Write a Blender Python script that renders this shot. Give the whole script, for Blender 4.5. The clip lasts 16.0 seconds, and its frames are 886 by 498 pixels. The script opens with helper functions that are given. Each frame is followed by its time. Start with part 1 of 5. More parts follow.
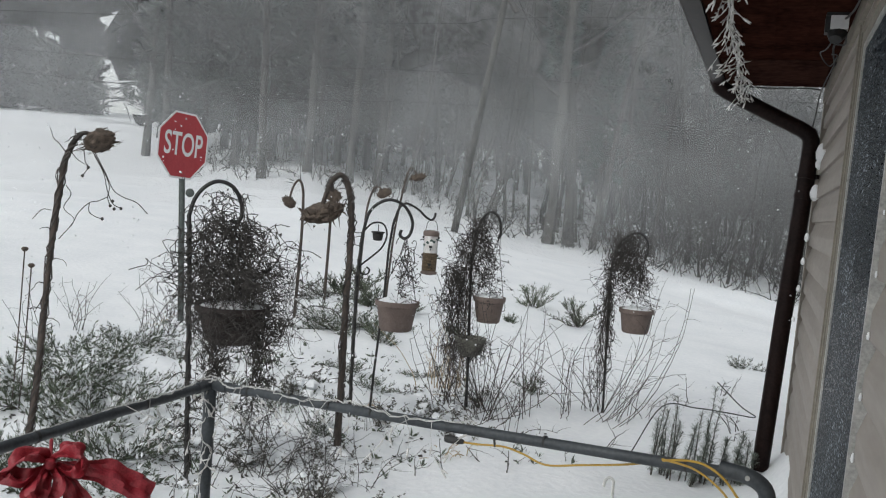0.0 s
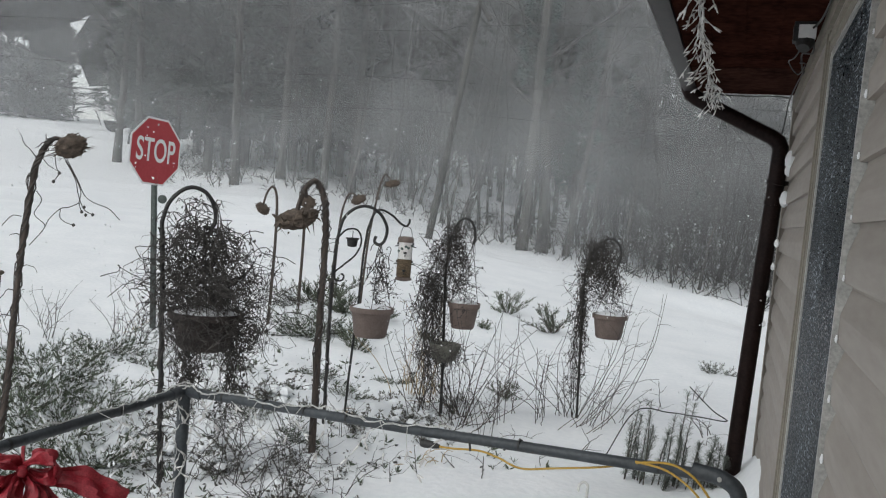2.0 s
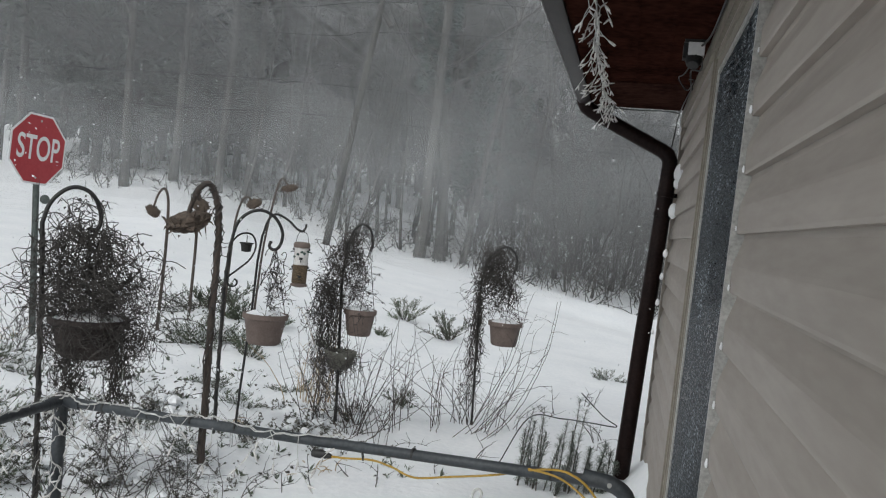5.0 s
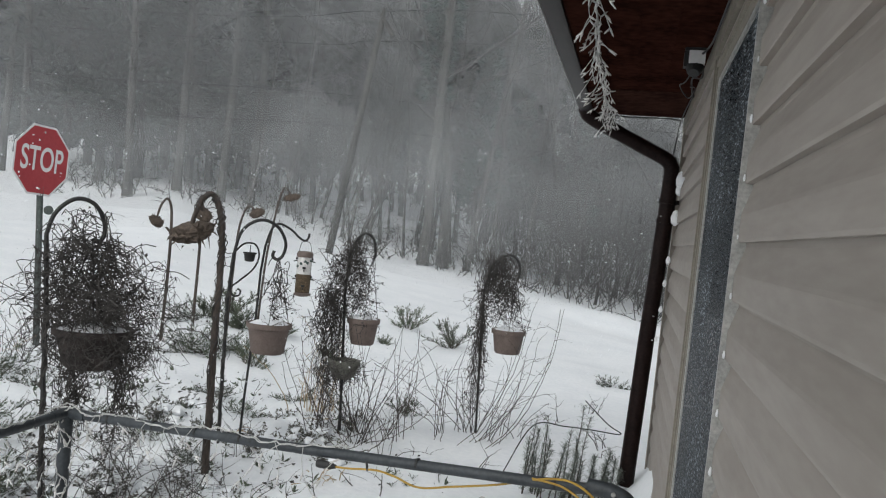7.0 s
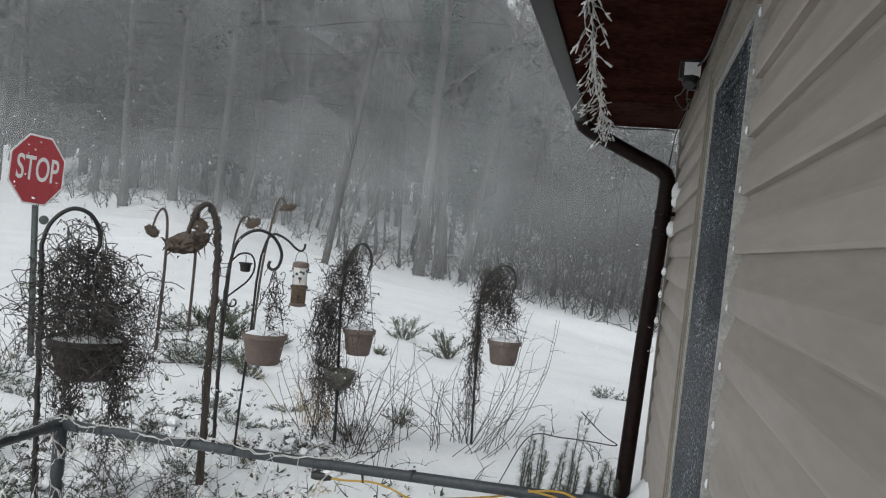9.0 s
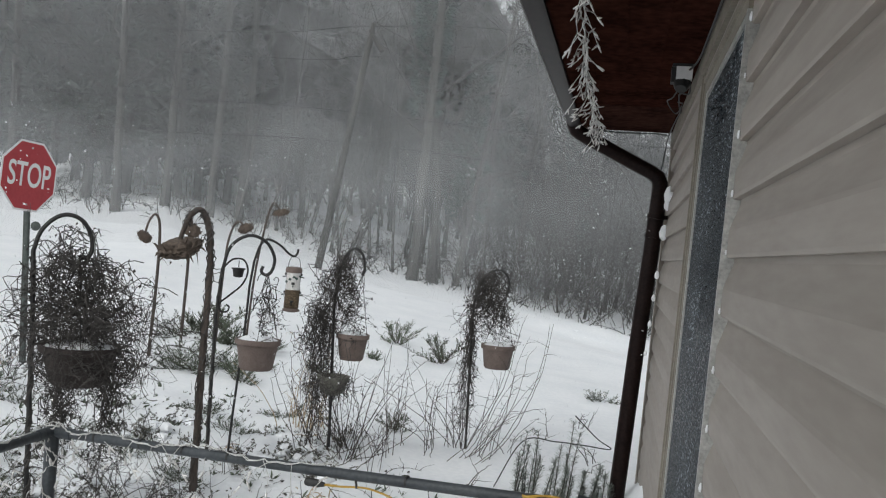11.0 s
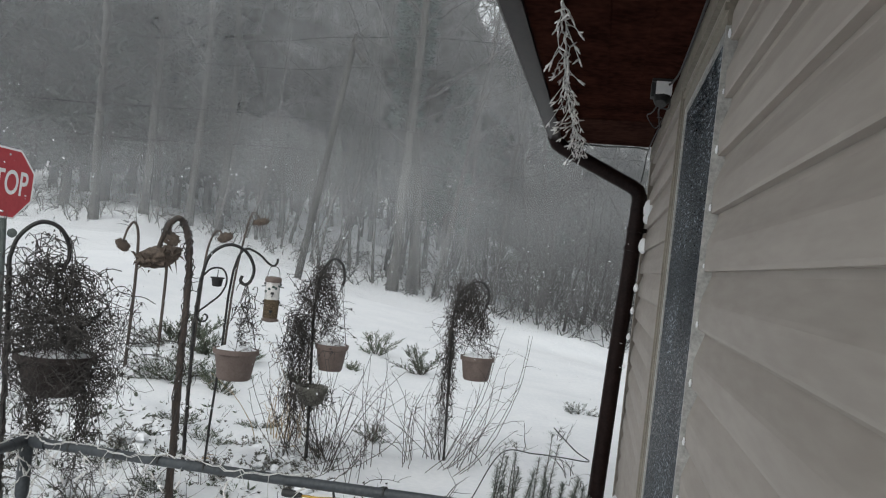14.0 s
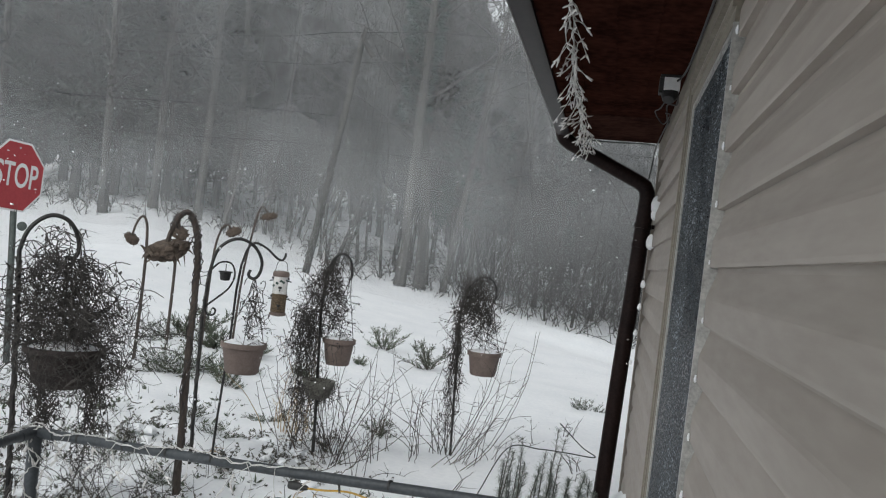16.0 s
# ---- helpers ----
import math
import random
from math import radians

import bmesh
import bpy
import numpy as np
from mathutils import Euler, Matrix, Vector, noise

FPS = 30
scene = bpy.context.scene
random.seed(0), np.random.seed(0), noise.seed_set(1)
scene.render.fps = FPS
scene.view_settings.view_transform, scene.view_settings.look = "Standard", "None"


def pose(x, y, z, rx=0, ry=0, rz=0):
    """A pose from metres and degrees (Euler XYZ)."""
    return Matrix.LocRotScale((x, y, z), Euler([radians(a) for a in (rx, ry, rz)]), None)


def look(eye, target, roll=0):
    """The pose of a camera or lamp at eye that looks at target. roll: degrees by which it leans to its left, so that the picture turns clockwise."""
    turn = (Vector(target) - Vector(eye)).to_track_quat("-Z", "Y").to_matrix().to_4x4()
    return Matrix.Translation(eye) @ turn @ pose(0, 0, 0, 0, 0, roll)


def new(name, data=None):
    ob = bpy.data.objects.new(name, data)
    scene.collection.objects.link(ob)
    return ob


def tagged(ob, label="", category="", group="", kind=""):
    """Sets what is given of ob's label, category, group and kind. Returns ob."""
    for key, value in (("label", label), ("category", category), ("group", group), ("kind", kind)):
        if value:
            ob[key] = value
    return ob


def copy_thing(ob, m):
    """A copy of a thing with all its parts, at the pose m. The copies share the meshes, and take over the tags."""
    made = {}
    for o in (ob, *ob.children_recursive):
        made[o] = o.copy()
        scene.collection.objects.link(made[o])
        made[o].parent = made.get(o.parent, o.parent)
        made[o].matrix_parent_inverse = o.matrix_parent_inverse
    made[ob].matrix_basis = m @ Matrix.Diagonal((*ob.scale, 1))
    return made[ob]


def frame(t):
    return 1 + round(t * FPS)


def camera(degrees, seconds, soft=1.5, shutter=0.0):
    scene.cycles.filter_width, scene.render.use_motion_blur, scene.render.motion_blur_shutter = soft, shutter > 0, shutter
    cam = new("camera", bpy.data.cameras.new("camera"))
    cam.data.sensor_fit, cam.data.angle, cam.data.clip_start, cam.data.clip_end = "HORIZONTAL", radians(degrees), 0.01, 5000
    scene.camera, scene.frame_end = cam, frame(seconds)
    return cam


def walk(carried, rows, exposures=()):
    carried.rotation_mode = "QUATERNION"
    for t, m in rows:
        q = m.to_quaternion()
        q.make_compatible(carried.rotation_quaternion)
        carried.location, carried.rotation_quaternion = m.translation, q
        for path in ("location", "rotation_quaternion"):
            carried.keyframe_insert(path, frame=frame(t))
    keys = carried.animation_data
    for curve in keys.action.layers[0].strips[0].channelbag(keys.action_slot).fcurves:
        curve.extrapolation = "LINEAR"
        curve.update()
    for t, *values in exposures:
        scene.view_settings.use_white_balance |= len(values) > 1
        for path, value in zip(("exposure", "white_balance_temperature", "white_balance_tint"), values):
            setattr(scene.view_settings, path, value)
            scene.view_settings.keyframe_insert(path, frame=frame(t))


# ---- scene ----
cam = camera(53.2, 16.0, soft=1.15)

PATH = [
    (0, (-0.034, 0.029, 1.552), (-0.716, 1.906, 1.441), 4.5),
    (0.5, (-0.033, 0.033, 1.549), (-0.699, 1.915, 1.433), 4.4),
    (1, (-0.032, 0.021, 1.549), (-0.687, 1.907, 1.444), 4.5),
    (1.5, (-0.033, 0.03, 1.55), (-0.683, 1.919, 1.452), 4.5),
    (2, (-0.033, 0.018, 1.548), (-0.661, 1.914, 1.457), 4.5),
    (2.5, (-0.035, 0.02, 1.545), (-0.61, 1.933, 1.454), 4.7),
    (3, (-0.033, 0.035, 1.548), (-0.545, 1.967, 1.459), 5.0),
    (3.5, (-0.036, 0.043, 1.544), (-0.498, 1.987, 1.454), 5.1),
    (4, (-0.034, 0.047, 1.543), (-0.45, 2.002, 1.468), 5.7),
    (6.5, (-0.036, 0.041, 1.551), (-0.45, 1.997, 1.506), 5.2),
    (7, (-0.033, 0.038, 1.552), (-0.45, 1.994, 1.513), 5.1),
    (7.5, (-0.033, 0.036, 1.552), (-0.45, 1.992, 1.515), 5.2),
    (8, (-0.035, 0.042, 1.553), (-0.451, 1.998, 1.518), 5.1),
    (8.5, (-0.034, 0.042, 1.552), (-0.445, 2.0, 1.526), 5.2),
    (9, (-0.034, 0.038, 1.554), (-0.444, 1.996, 1.539), 5.2),
    (11.5, (-0.033, 0.041, 1.556), (-0.423, 2.003, 1.556), 4.9),
    (12, (-0.033, 0.042, 1.556), (-0.409, 2.006, 1.564), 5.1),
    (12.5, (-0.032, 0.043, 1.554), (-0.401, 2.009, 1.572), 5.3),
    (13, (-0.032, 0.041, 1.553), (-0.4, 2.006, 1.575), 5.5),
    (13.5, (-0.032, 0.041, 1.553), (-0.386, 2.01, 1.583), 5.4),
    (14, (-0.032, 0.036, 1.556), (-0.387, 2.004, 1.581), 5.5),
    (14.5, (-0.032, 0.032, 1.555), (-0.395, 1.999, 1.582), 5.5),
    (15, (-0.028, 0.033, 1.556), (-0.393, 1.999, 1.592), 5.5),
    (15.5, (-0.026, 0.031, 1.553), (-0.387, 1.998, 1.582), 5.9),
    (16, (-0.026, 0.029, 1.555), (-0.398, 1.994, 1.568), 5.8),
]
walk(cam, [(t, look(eye, target, roll)) for t, eye, target, roll in PATH],
     exposures=[(0, 0.02, 6480, 6.5), (4, 0.0, 6480, 6.5), (8, 0.05, 6480, 6.5), (16, 0.06, 6480, 6.5)])

# ---- world and light: a dull, blowing-snow sky ----
world = bpy.data.worlds.new("overcast")
scene.world = world
world.use_nodes = True
wn, wl = world.node_tree.nodes, world.node_tree.links
sky = wn.new("ShaderNodeTexSky")
sky.sky_type = "NISHITA"
sky.sun_disc = False
sky.sun_elevation, sky.sun_rotation = radians(38), radians(200)
sky.air_density, sky.dust_density, sky.ozone_density = 1.0, 2.0, 1.5
grey = wn.new("ShaderNodeHueSaturation")
grey.inputs["Saturation"].default_value = 0.12
wl.new(sky.outputs[0], grey.inputs["Color"])
wl.new(grey.outputs[0], wn["Background"].inputs["Color"])
wn["Background"].inputs["Strength"].default_value = 0.15
sun = new("sun", bpy.data.lights.new("sun", "SUN"))
sun.data.energy, sun.data.angle, sun.data.color = 0.6, radians(40), (0.97, 0.985, 1.0)
sun.matrix_world = look((0, 0, 30), (6, 20, 0))


# ---- materials ----
def material(name, dark, light, scale=8.0, rough=0.8, metal=0.0, bump=0.3, fine=6.0, stretch=(1, 1, 1), vary=0.0, coat=0.0, depth=0.01, spec=0.5):
    """Two colours mixed by a coarse and a fine noise, with relief, and some change from piece to piece."""
    m = bpy.data.materials.new(name)
    m.use_nodes = True
    n, l = m.node_tree.nodes, m.node_tree.links
    b = n["Principled BSDF"]
    b.inputs["Roughness"].default_value, b.inputs["Metallic"].default_value = rough, metal
    b.inputs["Coat Weight"].default_value, b.inputs["Specular IOR Level"].default_value = coat, spec
    tc, mp = n.new("ShaderNodeTexCoord"), n.new("ShaderNodeMapping")
    mp.inputs["Scale"].default_value = stretch
    l.new(tc.outputs["Object"], mp.inputs["Vector"])
    a, f = n.new("ShaderNodeTexNoise"), n.new("ShaderNodeTexNoise")
    a.inputs["Scale"].default_value, f.inputs["Scale"].default_value = scale, scale * fine
    a.inputs["Detail"].default_value, f.inputs["Detail"].default_value = 5, 6
    for t in (a, f):
        l.new(mp.outputs[0], t.inputs["Vector"])
    both = n.new("ShaderNodeMath")
    both.operation = "MULTIPLY_ADD"
    both.inputs[1].default_value, both.inputs[2].default_value = 0.5, 0.0
    add = n.new("ShaderNodeMath")
    add.operation = "ADD"
    l.new(a.outputs["Fac"], add.inputs[0])
    l.new(f.outputs["Fac"], add.inputs[1])
    l.new(add.outputs[0], both.inputs[0])
    ramp = n.new("ShaderNodeValToRGB")
    ramp.color_ramp.elements[0].position, ramp.color_ramp.elements[1].position = 0.36, 0.64
    ramp.color_ramp.elements[0].color, ramp.color_ramp.elements[1].color = (*dark, 1), (*light, 1)
    l.new(both.outputs[0], ramp.inputs[0])
    out = ramp.outputs[0]
    if vary:
        info, hsv, mr = n.new("ShaderNodeObjectInfo"), n.new("ShaderNodeHueSaturation"), n.new("ShaderNodeMapRange")
        mr.inputs["To Min"].default_value, mr.inputs["To Max"].default_value = 1 - vary, 1 + vary
        l.new(info.outputs["Random"], mr.inputs["Value"])
        l.new(mr.outputs[0], hsv.inputs["Value"])
        l.new(out, hsv.inputs["Color"])
        out = hsv.outputs[0]
    l.new(out, b.inputs["Base Color"])
    bp = n.new("ShaderNodeBump")
    bp.inputs["Strength"].default_value, bp.inputs["Distance"].default_value = bump, depth
    l.new(both.outputs[0], bp.inputs["Height"])
    l.new(bp.outputs[0], b.inputs["Normal"])
    return m


M_SNOW = material("snow", (0.80, 0.82, 0.85), (0.90, 0.91, 0.93), 1.6, 0.75, bump=0.5, fine=14, depth=0.03)
M_BARK = material("frosted_bark", (0.045, 0.043, 0.041), (0.11, 0.107, 0.103), 3, 0.95, bump=0.6, stretch=(1, 1, 0.25), vary=0.12, depth=0.03)
M_FAR = material("far_bark", (0.06, 0.061, 0.063), (0.12, 0.121, 0.123), 2, 0.95, bump=0.0)
M_TWIG = material("frosted_twigs", (0.06, 0.059, 0.058), (0.12, 0.119, 0.118), 2, 0.95, bump=0.0, vary=0.12)
M_PINE = material("pine_needles", (0.05, 0.058, 0.056), (0.12, 0.132, 0.128), 1.5, 0.9, bump=0.2, vary=0.12)
M_CEDAR = material("cedar_needles", (0.03, 0.055, 0.05), (0.09, 0.125, 0.115), 1.5, 0.9, bump=0.2, vary=0.1)
M_STALK = material("dry_stalk", (0.035, 0.028, 0.025), (0.105, 0.082, 0.07), 30, 0.9, bump=0.5, stretch=(1, 1, 0.15), depth=0.004)
M_VINE = material("dead_vine", (0.030, 0.027, 0.026), (0.095, 0.086, 0.081), 25, 0.9, bump=0.0)
M_HEAD = material("sunflower_head", (0.035, 0.028, 0.024), (0.155, 0.118, 0.092), 40, 0.95, bump=0.9, depth=0.01)
M_IRON = material("black_iron", (0.012, 0.012, 0.013), (0.035, 0.034, 0.033), 30, 0.5, metal=0.3, bump=0.3, depth=0.002)
M_CLAY = material("clay_plastic", (0.13, 0.098, 0.086), (0.195, 0.15, 0.133), 14, 0.7, bump=0.2, vary=0.08, depth=0.003)
M_SOIL = material("dark_soil", (0.02, 0.016, 0.013), (0.07, 0.055, 0.045), 40, 0.95, bump=0.8)
M_SIDING = material("cream_vinyl_siding", (0.272, 0.239, 0.210), (0.335, 0.302, 0.268), 3, 0.55, bump=0.25, stretch=(2, 0.4, 3), vary=0.04, depth=0.003)
M_TRIM = material("tan_trim", (0.18, 0.16, 0.13), (0.27, 0.243, 0.20), 12, 0.6, bump=0.2, depth=0.002)
M_SOFFIT = material("brown_soffit", (0.016, 0.006, 0.0045), (0.045, 0.017, 0.012), 5, 0.8, bump=0.2, depth=0.003, spec=0.0)
M_SOFFIT_SHEEN = material("brown_soffit_sheen", (0.022, 0.010, 0.008), (0.055, 0.026, 0.020), 4, 0.7, bump=0.15, depth=0.003, spec=0.0)
M_GUTTER = material("dark_brown_gutter", (0.007, 0.0042, 0.004), (0.019, 0.011, 0.010), 10, 0.4, bump=0.15, depth=0.002, spec=0.08)
M_PIPE = material("grey_pipe", (0.020, 0.025, 0.030), (0.052, 0.060, 0.068), 18, 0.5, bump=0.3, depth=0.003)
M_ALU = material("window_metal", (0.30, 0.30, 0.29), (0.52, 0.52, 0.50), 20, 0.45, metal=0.4, bump=0.1)
M_RED = material("sign_red", (0.33, 0.018, 0.028), (0.40, 0.03, 0.04), 6, 0.5, bump=0.05)
M_WHITE = material("sign_white", (0.66, 0.66, 0.66), (0.76, 0.76, 0.76), 12, 0.5, bump=0.05)
M_POST = material("sign_post", (0.06, 0.075, 0.07), (0.14, 0.155, 0.15), 20, 0.6, metal=0.3, bump=0.3)
M_JUNIPER = material("juniper_green", (0.045, 0.062, 0.042), (0.19, 0.22, 0.16), 12, 0.85, bump=0.0, vary=0.25)
M_ROSE = material("rosemary_green", (0.10, 0.12, 0.10), (0.30, 0.33, 0.30), 18, 0.85, bump=0.0, vary=0.1)
M_RIBBON = material("red_ribbon", (0.17, 0.004, 0.012), (0.36, 0.03, 0.045), 45, 0.5, bump=0.15, depth=0.004)
M_CORD = material("yellow_cord", (0.36, 0.21, 0.02), (0.50, 0.32, 0.05), 30, 0.5, bump=0.1)
M_BLACK = material("black_rubber", (0.01, 0.01, 0.011), (0.03, 0.03, 0.03), 30, 0.6, bump=0.1)
M_WIRE = material("white_wire", (0.46, 0.46, 0.45), (0.66, 0.66, 0.64), 30, 0.5, bump=0.1)
M_BULB = material("clear_bulb", (0.55, 0.53, 0.52), (0.80, 0.79, 0.78), 60, 0.15, bump=0.0, coat=0.6)
M_SAGE = material("frosted_leaves", (0.07, 0.068, 0.055), (0.24, 0.235, 0.21), 14, 0.9, bump=0.0, vary=0.2)
M_GRASS = material("straw", (0.30, 0.22, 0.13), (0.50, 0.40, 0.27), 20, 0.85, bump=0.1)
M_POLE = material("weathered_pole", (0.05, 0.049, 0.048), (0.10, 0.098, 0.095), 4, 0.95, bump=0.4, stretch=(1, 1, 0.2))
M_SEED = material("birdseed", (0.03, 0.022, 0.016), (0.22, 0.16, 0.10), 120, 0.9, bump=0.6)


def frosted_glass():
    """A dark pane with a bloom of frost that is thicker in patches."""
    m = bpy.data.materials.new("frosted_pane")
    m.use_nodes = True
    n, l = m.node_tree.nodes, m.node_tree.links
    b = n["Principled BSDF"]
    b.inputs["Specular IOR Level"].default_value = 0.06
    tc = n.new("ShaderNodeTexCoord")
    mp = n.new("ShaderNodeMapping")
    mp.inputs["Scale"].default_value = (1, 0.18, 1)
    l.new(tc.outputs["Object"], mp.inputs["Vector"])
    a, f = n.new("ShaderNodeTexNoise"), n.new("ShaderNodeTexNoise")
    a.inputs["Scale"].default_value, f.inputs["Scale"].default_value = 3.0, 150
    a.inputs["Detail"].default_value, f.inputs["Detail"].default_value = 4, 2
    l.new(tc.outputs["Object"], a.inputs["Vector"])
    l.new(mp.outputs[0], f.inputs["Vector"])
    mul = n.new("ShaderNodeMath")
    mul.operation = "MULTIPLY_ADD"
    mul.inputs[1].default_value = 0.35
    l.new(a.outputs["Fac"], mul.inputs[0])
    l.new(f.outputs["Fac"], mul.inputs[2])
    ramp = n.new("ShaderNodeValToRGB")
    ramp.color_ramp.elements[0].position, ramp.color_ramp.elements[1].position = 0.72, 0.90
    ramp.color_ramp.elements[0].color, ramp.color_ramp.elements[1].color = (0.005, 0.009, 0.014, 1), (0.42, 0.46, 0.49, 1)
    l.new(mul.outputs[0], ramp.inputs[0])
    l.new(ramp.outputs[0], b.inputs["Base Color"])
    rough = n.new("ShaderNodeMapRange")
    rough.inputs["From Min"].default_value, rough.inputs["From Max"].default_value = 0.5, 0.9
    rough.inputs["To Min"].default_value, rough.inputs["To Max"].default_value = 0.25, 0.8
    l.new(mul.outputs[0], rough.inputs["Value"])
    l.new(rough.outputs[0], b.inputs["Roughness"])
    return m


M_PANE = frosted_glass()


# ---- mesh tools ----
class Shape:
    """Vertices and faces that grow piece by piece."""

    def __init__(self):
        self.v, self.f = [], []

    def tube(self, path, radii, sides=6, caps=True):
        pts = [Vector(p) for p in path]
        if not hasattr(radii, "__len__"):
            radii = [radii] * len(pts)
        base, up = len(self.v), None
        for i, p in enumerate(pts):
            d = (pts[min(i + 1, len(pts) - 1)] - pts[max(i - 1, 0)])
            d = d.normalized() if d.length > 1e-9 else Vector((0, 0, 1))
            if up is None:
                up = Vector((1, 0, 0)) if abs(d.x) < 0.8 else Vector((0, 1, 0))
            u = (up - d * up.dot(d)).normalized()
            w = d.cross(u)
            up = u
            for k in range(sides):
                a = 2 * math.pi * k / sides
                self.v.append(p + (u * math.cos(a) + w * math.sin(a)) * radii[i])
        for i in range(len(pts) - 1):
            for k in range(sides):
                a, b = base + i * sides + k, base + i * sides + (k + 1) % sides
                self.f.append((a, b, b + sides, a + sides))
        if caps:
            self.f.append(tuple(base + k for k in reversed(range(sides))))
            self.f.append(tuple(base + (len(pts) - 1) * sides + k for k in range(sides)))
        return self

    def box(self, x0, y0, z0, x1, y1, z1):
        b = len(self.v)
        self.v += [Vector(p) for p in ((x0, y0, z0), (x1, y0, z0), (x1, y1, z0), (x0, y1, z0), (x0, y0, z1), (x1, y0, z1), (x1, y1, z1), (x0, y1, z1))]
        self.f += [tuple(b + i for i in q) for q in ((3, 2, 1, 0), (4, 5, 6, 7), (0, 1, 5, 4), (1, 2, 6, 5), (2, 3, 7, 6), (3, 0, 4, 7))]
        return self

    def face(self, *pts):
        b = len(self.v)
        self.v += [Vector(p) for p in pts]
        self.f.append(tuple(range(b, b + len(pts))))
        return self

    def lathe(self, profile, centre=(0, 0, 0), sides=24, wobble=0.0):
        b, c = len(self.v), Vector(centre)
        for r, z in profile:
            for k in range(sides):
                a = 2 * math.pi * k / sides
                rr = r * (1 + wobble * noise.noise((3 * math.cos(a), 3 * math.sin(a), 9 * z + 5 * c.x)))
                self.v.append(c + Vector((rr * math.cos(a), rr * math.sin(a), z)))
        for i in range(len(profile) - 1):
            for k in range(sides):
                p, q = b + i * sides + k, b + i * sides + (k + 1) % sides
                self.f.append((p, q, q + sides, p + sides))
        self.f.append(tuple(b + k for k in reversed(range(sides))))
        self.f.append(tuple(b + (len(profile) - 1) * sides + k for k in range(sides)))
        return self

    def extrude(self, outline, y0, y1):
        """A closed outline of (x, z) drawn out along y."""
        b, n = len(self.v), len(outline)
        for y in (y0, y1):
            self.v += [Vector((x, y, z)) for x, z in outline]
        self.f += [(b + i, b + (i + 1) % n, b + n + (i + 1) % n, b + n + i) for i in range(n)]
        self.f += [tuple(b + i for i in reversed(range(n))), tuple(b + n + i for i in range(n))]
        return self

    def moved(self, m):
        self.v = [m @ p for p in self.v]
        return self


def part(name, shape, mat, parent=None, label="", smooth=True):
    me = bpy.data.meshes.new(name)
    me.from_pydata([tuple(p) for p in shape.v], [], shape.f)
    me.materials.append(mat)
    if smooth:
        me.shade_smooth()
        me.set_sharp_from_angle(angle=radians(40))
    ob = new(name, me)
    if parent:
        ob.parent = parent
    return tagged(ob, label)


def thing(name, place, label, category, turn=0.0, group="", kind=""):
    ob = new(name)
    ob.empty_display_size = 0.1
    ob.matrix_basis = pose(*place, 0, 0, turn)
    return tagged(ob, label, category, group, kind)


def smooth_path(pts, n=6):
    """A Catmull-Rom line through the points."""
    p = [Vector(q) for q in pts]
    p = [p[0] * 2 - p[1]] + p + [p[-1] * 2 - p[-2]]
    out = []
    for i in range(1, len(p) - 2):
        for k in range(n):
            t = k / n
            out.append(0.5 * ((2 * p[i]) + (p[i + 1] - p[i - 1]) * t + (2 * p[i - 1] - 5 * p[i] + 4 * p[i + 1] - p[i + 2]) * t * t
                              + (3 * p[i] - p[i - 1] - 3 * p[i + 1] + p[i + 2]) * t ** 3))
    return out + [p[-2]]


def upright(pts):
    """(across, up) to points of the thing's own upright plane."""
    return [(a, 0, b) for a, b in pts]


# ---- ground: one snow sheet, falling away to the right and rising into the wood ----
def rise(x, y):
    d, th = math.hypot(x, y), math.degrees(math.atan2(-x, y))
    s = float(np.interp(th, [-40, -1, 11, 29, 45, 80], [-0.03, -0.023, 0.026, 0.091, 0.086, 0.05]))
    z = s * min(max(d - 8, 0), 90)
    z += 0.06 * min(max(d - 27, 0), 50) * float(np.interp(th, [-60, -20, 30, 37], [0, 1, 1, 0]))
    return z


def ground_z(x, y):
    d = math.hypot(x, y)
    z = rise(x, y)
    near = max(0.0, 1 - d / 30)
    z += 0.10 * noise.noise((x * 0.35, y * 0.35, 0)) * min(1, d / 6) + 0.05 * near * noise.noise((x * 1.1, y * 1.1, 3))
    bed = math.exp(-(((x + 3.3) / 1.8) ** 2 + ((y - 5.8) / 2.0) ** 2))
    z += bed * (0.10 + 0.11 * noise.noise((x * 2.6, y * 2.6, 7)) + 0.075 * noise.noise((x * 6, y * 6, 2)))
    z += 0.45 * math.exp(-(((x - 0.35) / 0.22) ** 2 + ((y - 5.2) / 0.9) ** 2))
    z += 0.30 * math.exp(-(((x + 0.3) / 1.7) ** 2 + ((y - 19.5) / 0.6) ** 2))
    return z


def build_ground():
    s = Shape()
    angles = [math.radians(a) for a in list(np.arange(-20, 62, 0.5)) + list(np.arange(62, 340, 6))]
    radii = [0.3 * 1.038 ** i for i in range(210)]
    for r in radii:
        for a in angles:
            x, y = -r * math.sin(a), r * math.cos(a)
            s.v.append(Vector((x, y, ground_z(x, y))))
    n = len(angles)
    for i in range(len(radii) - 1):
        for k in range(n):
            s.f.append((i * n + k, i * n + n + k, i * n + n + (k + 1) % n, i * n + (k + 1) % n))
    s.f.append(tuple(range(n)))
    ob = part("ground", s, M_SNOW)
    tagged(ob, "wind-blown white snow covering yard, road and hillside", "snow", kind="structure")


build_ground()


